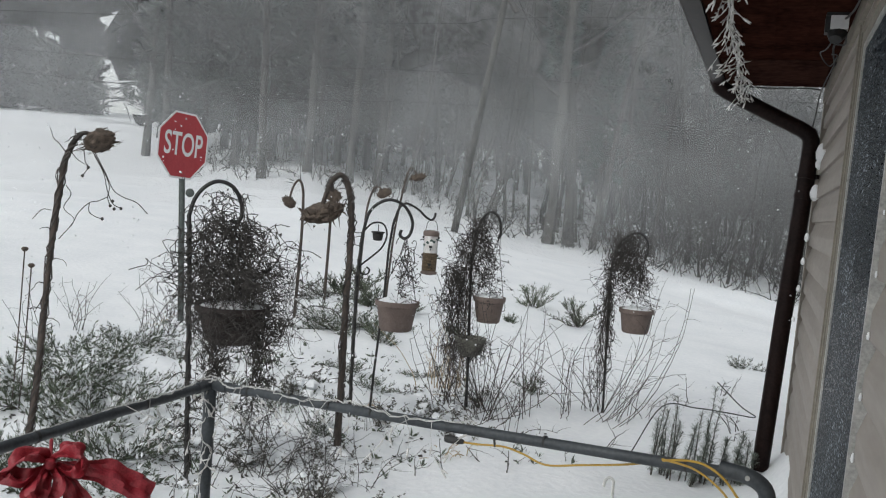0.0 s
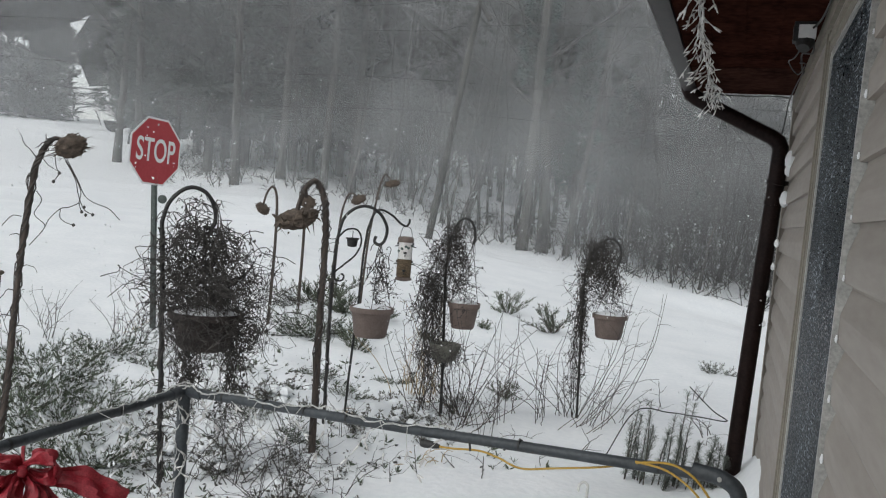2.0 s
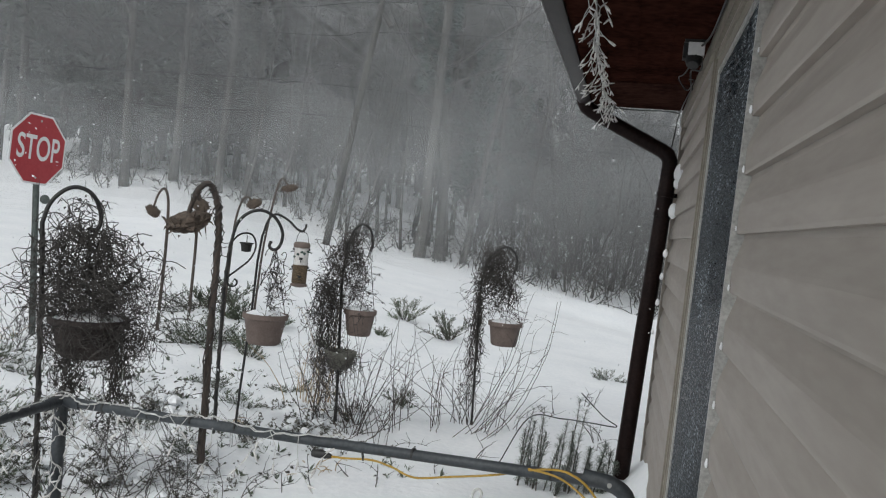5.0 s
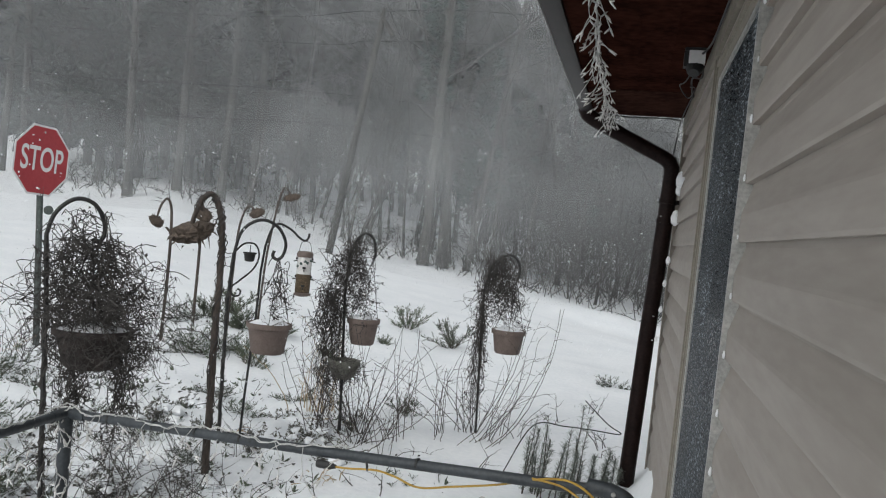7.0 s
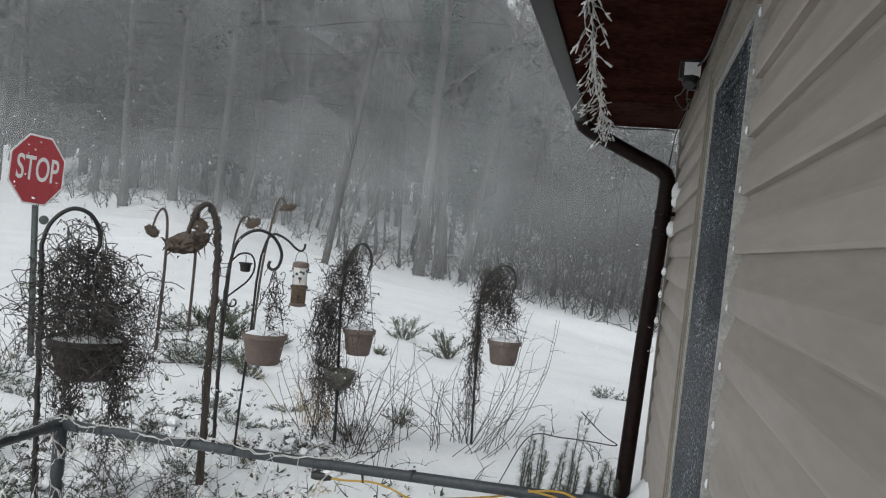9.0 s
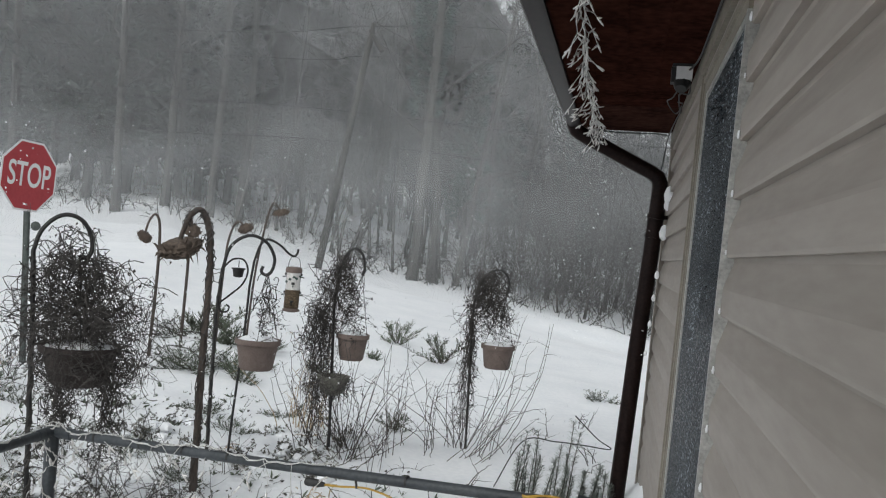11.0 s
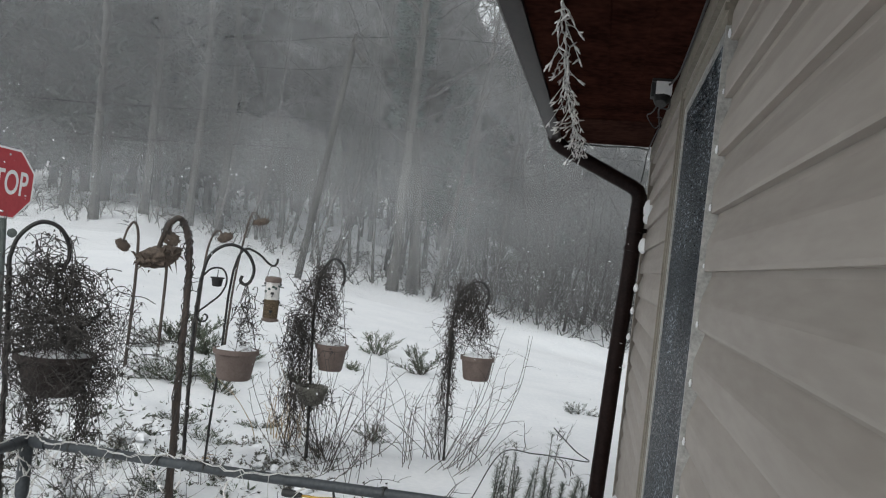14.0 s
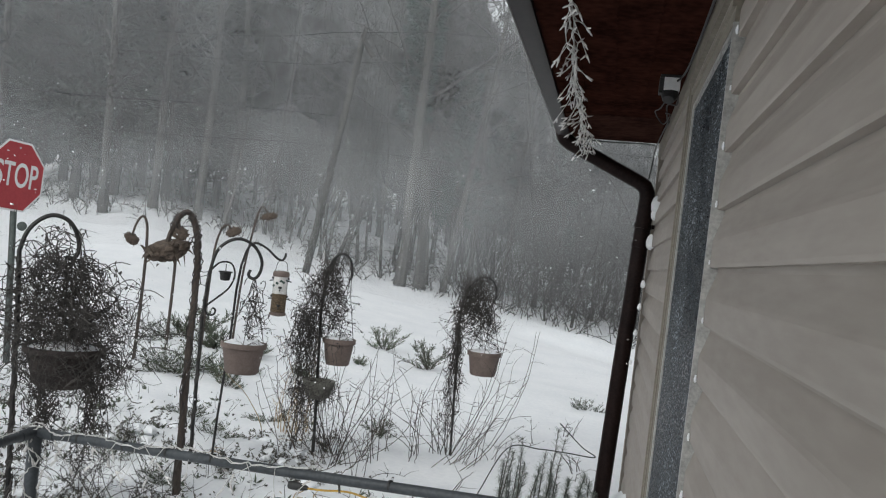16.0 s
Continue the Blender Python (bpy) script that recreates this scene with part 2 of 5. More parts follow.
# ---- trees ----
def limb(s, start, way, length, radius, segs, sides, wander, lift, rng, tip=0.25):
    pts, rad, p, d = [Vector(start)], [radius], Vector(start), Vector(way).normalized()
    for i in range(segs):
        d = (d + Vector((rng.gauss(0, wander), rng.gauss(0, wander), rng.gauss(0, wander) + lift))).normalized()
        p = p + d * (length / segs)
        pts.append(p)
        rad.append(radius * (1 - (1 - tip) * (i + 1) / segs))
    s.tube(pts, rad, sides, caps=False)
    return pts, rad


def bare_tree(seed, height, girth, first=0.35, limbs=22, subs=8, twigs=3, lean=0.0, spread=0.33, bend=0.04):
    """Trunk and crown of a leafless tree: limbs, branches and twigs, each tapering."""
    rng = random.Random(seed)
    trunk, crown = Shape(), Shape()
    pts, rad = limb(trunk, (0, 0, -0.3), (lean, lean * 0.3, 1), height, girth, 14, 8, bend, 0.03, rng, 0.12)
    trunk.v[:8] = [Vector((p.x * 1.22, p.y * 1.22, p.z)) for p in trunk.v[:8]]
    for i in range(limbs):
        t = first + (0.98 - first) * (i + rng.random()) / limbs
        k = min(int(t * 14), 13)
        f = t * 14 - k
        p = pts[k].lerp(pts[k + 1], f)
        a = rng.uniform(0, 2 * math.pi)
        long = height * spread * (1.15 - t) * rng.uniform(0.6, 1.25) + 0.4
        lp, lr = limb(crown, p, (math.cos(a), math.sin(a), rng.uniform(0.15, 1.1)), long, rad[k] * rng.uniform(0.16, 0.34), 6, 5, 0.14, 0.05, rng)
        for j in range(subs):
            u = rng.uniform(0.25, 1.0) * 5.99
            q = lp[int(u)].lerp(lp[int(u) + 1], u % 1)
            d = (lp[int(u) + 1] - lp[int(u)]).normalized() + Vector((rng.gauss(0, .6), rng.gauss(0, .6), rng.gauss(0.1, .5)))
            sp, sr = limb(crown, q, d, long * rng.uniform(0.25, 0.5), max(lr[int(u)] * 0.5, 0.007), 4, 3, 0.18, 0.03, rng)
            for m in range(twigs):
                w = rng.uniform(0.2, 1) * 3.99
                q2 = sp[int(w)].lerp(sp[int(w) + 1], w % 1)
                d2 = (sp[int(w) + 1] - sp[int(w)]).normalized() + Vector((rng.gauss(0, .6), rng.gauss(0, .6), rng.gauss(0.15, .5)))
                limb(crown, q2, d2, long * rng.uniform(0.1, 0.24), 0.006, 2, 3, 0.15, 0.05, rng, 0.4)
    return trunk, crown


def spray(s, p, d, size, rng, n=7, thin=1.0):
    """A tuft of needle blades at p."""
    for _ in range(n):
        w = (Vector(d) + Vector((rng.gauss(0, .55), rng.gauss(0, .55), rng.gauss(0, .45)))).normalized()
        side = w.cross(Vector((rng.gauss(0, 1), rng.gauss(0, 1), rng.gauss(0, 1)))).normalized() * size * rng.uniform(0.06, 0.13) * thin
        e = Vector(p) + w * size * rng.uniform(0.6, 1.2)
        m = Vector(p).lerp(e, 0.45)
        b = len(s.v)
        s.v += [Vector(p), m + side, e, m - side]
        s.f.append((b, b + 1, b + 2, b + 3))


def evergreen(seed, height, girth, width, start=0.12, boughs=200, size=0.5, droop=-0.05, tufts=7, full=0.75):
    """Boughs all round an upright trunk, each with tufts of needles along it, ragged in length."""
    rng = random.Random(seed)
    trunk, crown = Shape(), Shape()
    pts, rad = limb(trunk, (0, 0, -0.3), (0, 0, 1), height, girth, 12, 7, 0.02, 0.05, rng, 0.1)
    for i in range(boughs):
        t = start + (0.99 - start) * (i + rng.random()) / boughs
        k = min(int(t * 12), 11)
        p = pts[k].lerp(pts[k + 1], t * 12 - k)
        a = rng.uniform(0, 2 * math.pi)
        thick = 0.75 + 0.5 * noise.noise((2.2 * math.cos(a) + seed, 2.2 * math.sin(a), t * 7))
        long = width * (1.08 - t) ** full * thick * rng.uniform(0.5, 1.15)
        lp, _ = limb(trunk, p, (math.cos(a), math.sin(a), rng.uniform(-0.15, 0.75)), long, max(rad[k] * 0.2, 0.012), 5, 3, 0.16, droop, rng)
        for q in range(tufts):
            u = rng.uniform(0.15, 1.0) * 4.99
            c = lp[int(u)].lerp(lp[int(u) + 1], u % 1) + Vector((rng.gauss(0, .14), rng.gauss(0, .14), rng.gauss(0, .16))) * size * 1.5
            spray(crown, c, (lp[int(u) + 1] - lp[int(u)]).normalized() + Vector((0, 0, 0.15)), size * rng.uniform(0.5, 1.25), rng, 8, 0.85)
    return trunk, crown


def tree(name, shapes, bark, leaf, label, category, place, turn, group):
    ob = thing(name, place, label, category, turn, group)
    part("trunk", shapes[0], bark, ob)
    part("crown", shapes[1], leaf, ob, smooth=False)
    return ob


def at(th, d):
    x, y = -d * math.sin(radians(th)), d * math.cos(radians(th))
    return x, y, ground_z(x, y)


BIG = "bare grey hardwood tree, snow-dusted bark, at the wood's edge"
MODELS = []
for i, (hh, gg, ff, ll) in enumerate([(19, 0.16, 0.22, 30), (17, 0.14, 0.2, 28), (20, 0.14, 0.16, 30), (15, 0.095, 0.16, 26), (16, 0.105, 0.12, 28)]):
    MODELS.append(tree("bare_tree", bare_tree(20 + i, hh, gg, ff, ll, lean=(0.03, -0.04, 0.02, 0.06, -0.02)[i]), M_BARK, M_TWIG, BIG, "tree", at(*[(13.4, 24.5), (31.9, 27.3), (26.4, 29.5), (8.8, 28.5), (3.5, 31.5)][i]), 40 * i, "hardwood trees of the wood"))
SLIM = []
for i in range(4):
    SLIM.append(tree("sapling", bare_tree(40 + i, (9, 11, 7.5, 12)[i], (0.055, 0.06, 0.045, 0.07)[i], 0.2, 17, 5, 3, lean=(0.20, 0.10, -0.1, 0.15)[i], spread=0.30, bend=0.085), M_BARK, M_TWIG, "slender leaning young tree with bare branches", "tree", at(*[(18.2, 26.5), (17.0, 28.5), (15.6, 30.0), (23.0, 30)][i]), (0, 10, 25, -15)[i], "young trees of the wood"))
SCRUB = []
for i in range(3):
    SCRUB.append(tree("scrub_tree", bare_tree(50 + i, (6.0, 5.0, 7.0)[i], (0.05, 0.045, 0.06)[i], 0.05, 22, 6, 3, lean=(0.3, -0.25, 0.15)[i], spread=0.55, bend=0.16), M_BARK, M_TWIG, "crooked low scrub tree, bare and tangled from the ground up", "tree", at(*[(2.2, 26.5), (5.4, 28.0), (8.0, 29.0)][i]), (0, 60, 130)[i], "scrub at the wood's foot"))
FIRS = []
for i, (hh, ww) in enumerate([(15, 3.6), (18, 4.0), (12.5, 3.0)]):
    FIRS.append(tree("pine_tree", evergreen(60 + i, hh, 0.17, ww * 0.95, 0.14, 180, 0.60, tufts=7, full=0.55), M_BARK, M_PINE, "tall grey-green pine veiled by blowing snow", "tree", at(*[(33.6, 31), (28.4, 32), (25.4, 34)][i]), 50 * i, "pines of the wood"))
CEDARS = []
for i, (hh, ww) in enumerate([(7.2, 1.3), (6.6, 1.5)]):
    CEDARS.append(tree("cedar_tree", evergreen(70 + i, hh, 0.11, ww, 0.34, 150, 0.32, 0.02, 7), M_BARK, M_CEDAR, "dark green cedar, ragged, standing among bare trunks", "tree", at(*[(10.3, 29.0), (7.4, 32.0)][i]), 30 * i, "cedars of the wood"))
rng = random.Random(5)


def again(src, th, d, k, turn, sink=0.0):
    """The same tree once more, k times as large."""
    src.scale = (k, k, k)
    x, y, z = at(th, d)
    copy_thing(src, pose(x, y, z - sink, 0, 0, turn))
    src.scale = (1, 1, 1)


for i, (m, th, d) in enumerate([(0, 12.0, 25.4), (1, 29.1, 29.5), (2, 24.6, 30.5), (3, 21.8, 31), (4, 20.7, 32.5), (3, 10.6, 26.5), (3, 6.8, 28.4), (4, 4.6, 29.5), (3, 0.9, 30), (4, -2.5, 31), (3, -6.0, 32), (4, 9.5, 38), (1, 6.4, 40), (4, 3.0, 38), (1, -0.5, 41), (4, -4.0, 40), (1, 15.0, 40), (3, 17.5, 43), (3, 13.8, 34), (2, 38.9, 34), (1, 37.6, 31)]):
    again(MODELS[m], th, d, rng.uniform(0.8, 1.12), rng.uniform(0, 360))
for i in range(30):
    th = rng.uniform(-5, 12) if i < 8 else rng.uniform(12.5, 25)
    d = rng.uniform(27, 38) if th < 12 else rng.uniform(25.5, 32)
    again(SLIM[i % 4], th, d, rng.uniform(0.6, 1.1), rng.uniform(-70, 70))
for i in range(12):
    again(SLIM[i % 4], rng.uniform(9, 24), rng.uniform(34, 45), rng.uniform(1.2, 1.7), rng.uniform(0, 360))
for i in range(24):
    th = rng.uniform(-6, 10) if i < 16 else rng.uniform(20, 37)
    d = rng.uniform(25.5, 36) if th < 12 else rng.uniform(30, 37)
    again(SCRUB[i % 3], th, d, rng.uniform(0.55, 1.1) * (1 if th < 12 else 0.6), rng.uniform(0, 360))
for i, (th, d, k) in enumerate([(31.4, 32, 1), (35.6, 31.5, 1), (27.2, 33, 1), (24.2, 35, 0.85), (29.9, 35, 1.1), (32.6, 36, 1.1), (36.4, 36, 1), (34.3, 38, 1.1), (21.4, 38, 0.8), (26.2, 38, 1.05), (28.4, 40, 1.1), (37.6, 39, 0.95), (30.6, 44, 1.2), (33.6, 45, 1.1), (36.0, 44, 1.0), (27.4, 46, 1.1), (25.0, 47, 0.9), (19.6, 49, 0.62), (15.8, 50, 0.55), (22.2, 48, 0.7),
                                (42.6, 84, 1.25), (44.0, 80, 1.3), (45.6, 86, 1.3), (47.2, 82, 1.25), (49.0, 79, 1.3), (50.8, 85, 1.3), (43.3, 92, 1.3), (46.4, 94, 1.35)]):
    again(FIRS[i % 3], th, d, k * rng.uniform(0.92, 1.08), rng.uniform(0, 360), 2.6 if d > 60 else 0.3)
for i, (th, d) in enumerate([(11.4, 34), (3.0, 36)]):
    copy_thing(CEDARS[i % 2], pose(*at(th, d), 0, 0, 70 * i))


def ivy(th, d, low, high, r):
    """Evergreen ivy matted round a trunk."""
    rng, s = random.Random(90), Shape()
    x, y, z = at(th, d)
    for i in range(1500):
        h, a = rng.uniform(low, high), rng.uniform(0, 6.28)
        q = r * rng.uniform(0.5, 1.25) * (0.7 + 0.5 * noise.noise((h * 0.8, a, 0)))
        p = (q * math.cos(a), q * math.sin(a), h)
        spray(s, p, (math.cos(a), math.sin(a), -0.2), 0.22, rng, 4)
    ob = part("ivy", s, M_CEDAR, smooth=False)
    ob.matrix_basis = pose(x, y, z)
    tagged(ob, "dark green ivy matted round a bare trunk", "ivy")


ivy(13.4, 24.5, 4.6, 11.0, 0.5)


def far_wood():
    """The depth of the wood behind the bank: trunks with limbs, twigs and matted brush, too thick to count."""
    s, rng = Shape(), random.Random(9)
    for i in range(330):
        th = rng.uniform(-14, 38.5)
        d = rng.uniform(46, 62) if i % 2 else rng.uniform(60, 95)
        x, y, z = at(th, d)
        hgt = rng.uniform(6, 15) if i % 2 else rng.uniform(10, 18)
        pts, rad = limb(s, (x, y, z - 0.3), (rng.gauss(0, .15), rng.gauss(0, .15), 1), hgt, rng.uniform(0.05, 0.16), 6, 5, 0.06, 0.03, rng, 0.15)
        for j in range(15):
            k = rng.uniform(0.08, 1) * 5.99
            p = pts[int(k)].lerp(pts[int(k) + 1], k % 1)
            a = rng.uniform(0, 6.28)
            lp, lr = limb(s, p, (math.cos(a), math.sin(a), rng.uniform(0.1, 1.2)), rng.uniform(1.2, 4.0), 0.035, 3, 3, 0.2, 0.05, rng)
            for m in range(4):
                u = rng.uniform(0, 2.99)
                q = lp[int(u)].lerp(lp[int(u) + 1], u % 1)
                spray(s, q, (rng.gauss(0, 1), rng.gauss(0, 1), rng.gauss(0.5, .6)), rng.uniform(0.7, 1.8), rng, 4, 0.34)
    tagged(part("far_woods", s, M_FAR, smooth=False), "deep grey winter wood of bare trunks and branches", "woods", kind="stuff")


def brush():
    """Thin undergrowth along the foot of the wood."""
    s, rng = Shape(), random.Random(11)
    for i in range(1750):
        th = rng.uniform(-8, 37) if i < 1350 else rng.uniform(-8, 10.5)
        if i >= 1350:
            d, tall = rng.uniform(29, 43), rng.uniform(1.6, 4.6)
        elif i % 3 == 0:
            d, tall = rng.uniform(43, 52), rng.uniform(0.8, 3.2)
        else:
            d = rng.uniform(23.5, 35) + (3 if th > 18 else 0)
            tall = rng.uniform(0.4, 2.2) * (1.25 if th < 9 else 0.5)
        x, y, z = at(th, d)
        pts, rad = limb(s, (x, y, z - 0.05), (rng.gauss(0, .5), rng.gauss(0, .5), 1), tall, 0.016, 3, 3, 0.25, 0.0, rng)
        for m in range(6):
            u = rng.uniform(0.3, 2.99)
            q = pts[int(u)].lerp(pts[int(u) + 1], u % 1)
            limb(s, q, (rng.gauss(0, 1), rng.gauss(0, 1), rng.gauss(0.5, .6)), tall * rng.uniform(0.2, 0.55), 0.009, 2, 3, 0.2, 0, rng)
    tagged(part("undergrowth", s, M_TWIG, smooth=False), "tangled leafless undergrowth along the wood's foot", "undergrowth", kind="stuff")


far_wood()
brush()


# ---- the house: siding wall, window, soffit, gutter and downspout ----
WALL_X, LEAN = 0.22, 0.02


def settled(s):
    """The old wall has settled: it leans out slightly towards its foot."""
    s.v = [Vector((p.x + LEAN * (p.z - 1.55), p.y, p.z)) for p in s.v]
    return s


Y0, Y1, ZB, ZT = -2.5, 5.85, -0.369, 2.42
WY0, WY1, WZ0, WZ1 = 2.25, 3.34, 0.18, 2.185


def house():
    wall = part("wall_east", settled(Shape().box(WALL_X + 0.02, Y0, ZB, WALL_X + 0.2, WY0, ZT).box(WALL_X + 0.02, WY1, ZB, WALL_X + 0.2, Y1, ZT)
                                    .box(WALL_X + 0.02, WY0, ZB, WALL_X + 0.2, WY1, WZ0).box(WALL_X + 0.02, WY0, WZ1, WALL_X + 0.2, WY1, ZT)), M_TRIM, smooth=False)
    tagged(wall, "house wall clad in cream vinyl lap siding", "wall", kind="structure")
    course = 0.14
    n = int((ZT - ZB) / course) + 1
    for i in range(n):
        z = ZB + i * course
        top = min(z + course, ZT)
        for a, b in ((Y0, WY0 - 0.012), (WY1 + 0.20, Y1)) if z < WZ1 + 0.05 and top > WZ0 else ((Y0, Y1),):
            x = WALL_X
            outline = [(x - 0.009, z - 0.002), (x - 0.011, z + 0.005), (x - 0.0112, z + course * 0.44), (x - 0.0095, z + course * 0.50), (x + 0.008, z + course * 0.90), (x + 0.008, top), (x + 0.018, top), (x + 0.018, z - 0.002)]
            part("siding_board", settled(Shape().extrude(outline, a, b)), M_SIDING, wall, smooth=False)
    for y, w in ((Y1, 0.09),):
        part("corner_trim", settled(Shape().box(WALL_X - 0.022, y - w, ZB, WALL_X + 0.2, y + 0.012, ZT)), M_SIDING, wall, "cream corner trim", smooth=False)
    part("frieze_board", settled(Shape().box(WALL_X - 0.028, Y0, ZT - 0.11, WALL_X + 0.02, Y1, ZT)), M_TRIM, wall, "tan board below the soffit", smooth=False)
    # plain walls and roof that close the house
    rest = Shape().box(WALL_X + 0.2, Y1 - 0.2, ZB, 7.5, Y1, ZT).box(WALL_X + 0.2, Y0, ZB, 7.5, Y0 + 0.2, ZT).box(7.3, Y0 + 0.2, ZB, 7.5, Y1 - 0.2, ZT)
    tagged(part("wall_rest", rest, M_SIDING, smooth=False), "plain cream walls of the house", "wall", kind="structure")
    roof = Shape().extrude([(-0.42, ZT + 0.13), (3.6, 4.1), (7.9, ZT + 0.13), (7.9, ZT + 0.22), (3.6, 4.2), (-0.42, ZT + 0.22)], Y0 - 0.3, Y1 + 0.05)
    tagged(part("roof", roof, M_SNOW, smooth=False), "snow-covered pitched roof", "roof", kind="structure")
    floor = Shape().box(WALL_X + 0.2, Y0 + 0.2, ZB, 7.3, Y1 - 0.2, ZB + 0.1)
    tagged(part("floor", floor, M_TRIM, smooth=False), "plain dark floor inside the house", "floor", kind="structure")

    ceiling = Shape().box(WALL_X + 0.22, Y0 + 0.2, ZT - 0.06, 7.3, Y1 - 0.2, ZT)
    tagged(part("ceiling", ceiling, M_WHITE, smooth=False), "plain white ceiling inside the house", "ceiling", kind="structure")
    win = thing("window_1", (0, 0, 0), "tall window with frosted dark glass in a metal frame", "window", kind="structure")
    x = WALL_X
    part("casing", settled(Shape().box(x - 0.022, WY1, WZ0, x + 0.03, WY1 + 0.05, WZ1 + 0.09).box(x - 0.027, WY1 + 0.05, WZ0, x + 0.03, WY1 + 0.075, WZ1 + 0.09)
                           .box(x - 0.020, WY1 + 0.075, WZ0, x + 0.03, WY1 + 0.115, WZ1 + 0.09).box(x - 0.030, WY1 + 0.115, WZ0, x + 0.03, WY1 + 0.14, WZ1 + 0.09).box(x - 0.020, WY1 + 0.14, WZ0, x + 0.03, WY1 + 0.20, WZ1 + 0.09)
                           .box(x - 0.022, WY0 - 0.012, WZ1, x + 0.03, WY1, WZ1 + 0.04).box(x - 0.030, WY0, WZ1 + 0.04, x + 0.03, WY1, WZ1 + 0.06).box(x - 0.020, WY0, WZ1 + 0.06, x + 0.03, WY1, WZ1 + 0.09)), M_TRIM, win, "tan ribbed casing", smooth=False)
    part("window_frame", settled(Shape().box(x - 0.0235, WY0 - 0.012, WZ0, x + 0.05, WY0 + 0.006, WZ1).box(x - 0.018, WY0 + 0.006, WZ0, x + 0.05, WY0 + 0.02, WZ1).box(x - 0.020, WY1 - 0.03, WZ0, x + 0.05, WY1, WZ1)
                                 .box(x - 0.020, WY0 + 0.02, WZ1 - 0.02, x + 0.05, WY1 - 0.03, WZ1).box(x - 0.020, WY0 + 0.02, WZ0, x + 0.05, WY1 - 0.03, WZ0 + 0.03)), M_ALU, win, "grey metal storm frame", smooth=False)
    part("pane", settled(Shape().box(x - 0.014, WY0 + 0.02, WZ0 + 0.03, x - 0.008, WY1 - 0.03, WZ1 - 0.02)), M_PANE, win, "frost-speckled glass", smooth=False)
    rng = random.Random(21)
    for i in range(n):
        z = ZB + i * course + 0.01
        if WZ0 < z < WZ1:
            k = rng.uniform(0.25, 0.6)
            part("stuck_snow", settled(Shape().lathe([(0.002, -0.020 * k), (0.007 * k, -0.012 * k), (0.009 * k, 0.0), (0.006 * k, 0.012 * k), (0.002, 0.022 * k)], (x - 0.015, WY0 - 0.028, z), 9, 0.8)), M_SNOW, win, "snow stuck in the channel beside the frame")
    part("window_sill", settled(Shape().box(x - 0.05, WY0 - 0.09, WZ0 - 0.04, x + 0.03, WY1 + 0.09, WZ0)), M_TRIM, win, smooth=False)

    soffit = part("soffit", Shape().box(-0.35, Y0, ZT - 0.03, WALL_X + 0.22, Y1 - 0.12, ZT), M_SOFFIT, smooth=False)
    tagged(soffit, "dark brown metal soffit under the eave", "soffit", kind="structure")
    # the reflection on this panel is put into its lighter base colour
    part("end_panel", Shape().box(-0.34, Y1 - 1.02, ZT - 0.034, WALL_X - 0.03, Y1 - 0.13, ZT - 0.0301), M_SOFFIT_SHEEN, soffit, "smoother last panel of the soffit, reflection painted as lighter brown", smooth=False)
    for x in (-0.22, -0.08, 0.06):
        part("panel_seam", Shape().box(x - 0.003, Y0, ZT - 0.0335, x + 0.003, Y1 - 1.03, ZT - 0.0301), M_SOFFIT, soffit, smooth=False)
    gut = thing("gutter", (0, 0, 0), "dark brown rain gutter along the eave edge", "gutter")
    xo = -0.35
    prof = [(xo, ZT + 0.12), (xo, ZT - 0.045), (xo - 0.02, ZT - 0.055), (xo - 0.07, ZT - 0.05), (xo - 0.10, ZT - 0.0), (xo - 0.125, ZT + 0.06), (xo - 0.125, ZT + 0.1), (xo - 0.115, ZT + 0.1), (xo - 0.09, ZT + 0.0), (xo - 0.06, ZT - 0.035), (xo - 0.012, ZT - 0.035), (xo - 0.012, ZT + 0.12)]
    part("trough", Shape().extrude(prof, Y0, Y1 - 0.1), M_GUTTER, gut)
    part("end_cap", Shape().extrude(prof[:8] + [(xo - 0.02, ZT + 0.1)], Y1 - 0.1, Y1 - 0.095), M_GUTTER, gut, smooth=False)
    spout = thing("downspout", (0, 0, 0), "dark brown round downspout with two elbows", "downspout")
    top = [(-0.395, 5.60, ZT + 0.0), (-0.392, 5.60, ZT - 0.03), (-0.375, 5.60, ZT - 0.065), (-0.340, 5.60, ZT - 0.09), (-0.12, 5.60, ZT - 0.195), (0.105, 5.60, ZT - 0.30), (0.140, 5.60, ZT - 0.325), (0.156, 5.60, ZT - 0.36), (0.159, 5.60, ZT - 0.42)]
    part("elbow", Shape().tube(top, [0.046, 0.048, 0.048, 0.046, 0.046, 0.046, 0.049, 0.048, 0.046], 16), M_GUTTER, spout)
    part("pipe", Shape().tube([(0.160, 5.60, ZT - 0.39), (0.131, 5.60, 1.494), (0.10, 5.60, 1.0), (0.055, 5.58, 0.10)], 0.049, 16), M_GUTTER, spout)
    for z, w in ((1.99, 0.030), (1.93, 0.020), (1.76, 0.026), (1.50, 0.014), (1.36, 0.012), (1.20, 0.012), (1.02, 0.010)):
        xs = 0.055 + (z - 0.1) * 0.0555 + 0.046
        part("stuck_snow", Shape().lathe([(0.2 * w, -1.9 * w), (0.9 * w, -1.2 * w), (w, 0.0), (0.6 * w, 1.3 * w), (0.2 * w, 1.8 * w)], (xs + 0.4 * w, 5.565, z), 12, 0.7), M_SNOW, spout, "snow stuck behind the pipe")
    for z in (1.84, 1.72):
        xx = 0.055 + (z - 0.1) * 0.0545
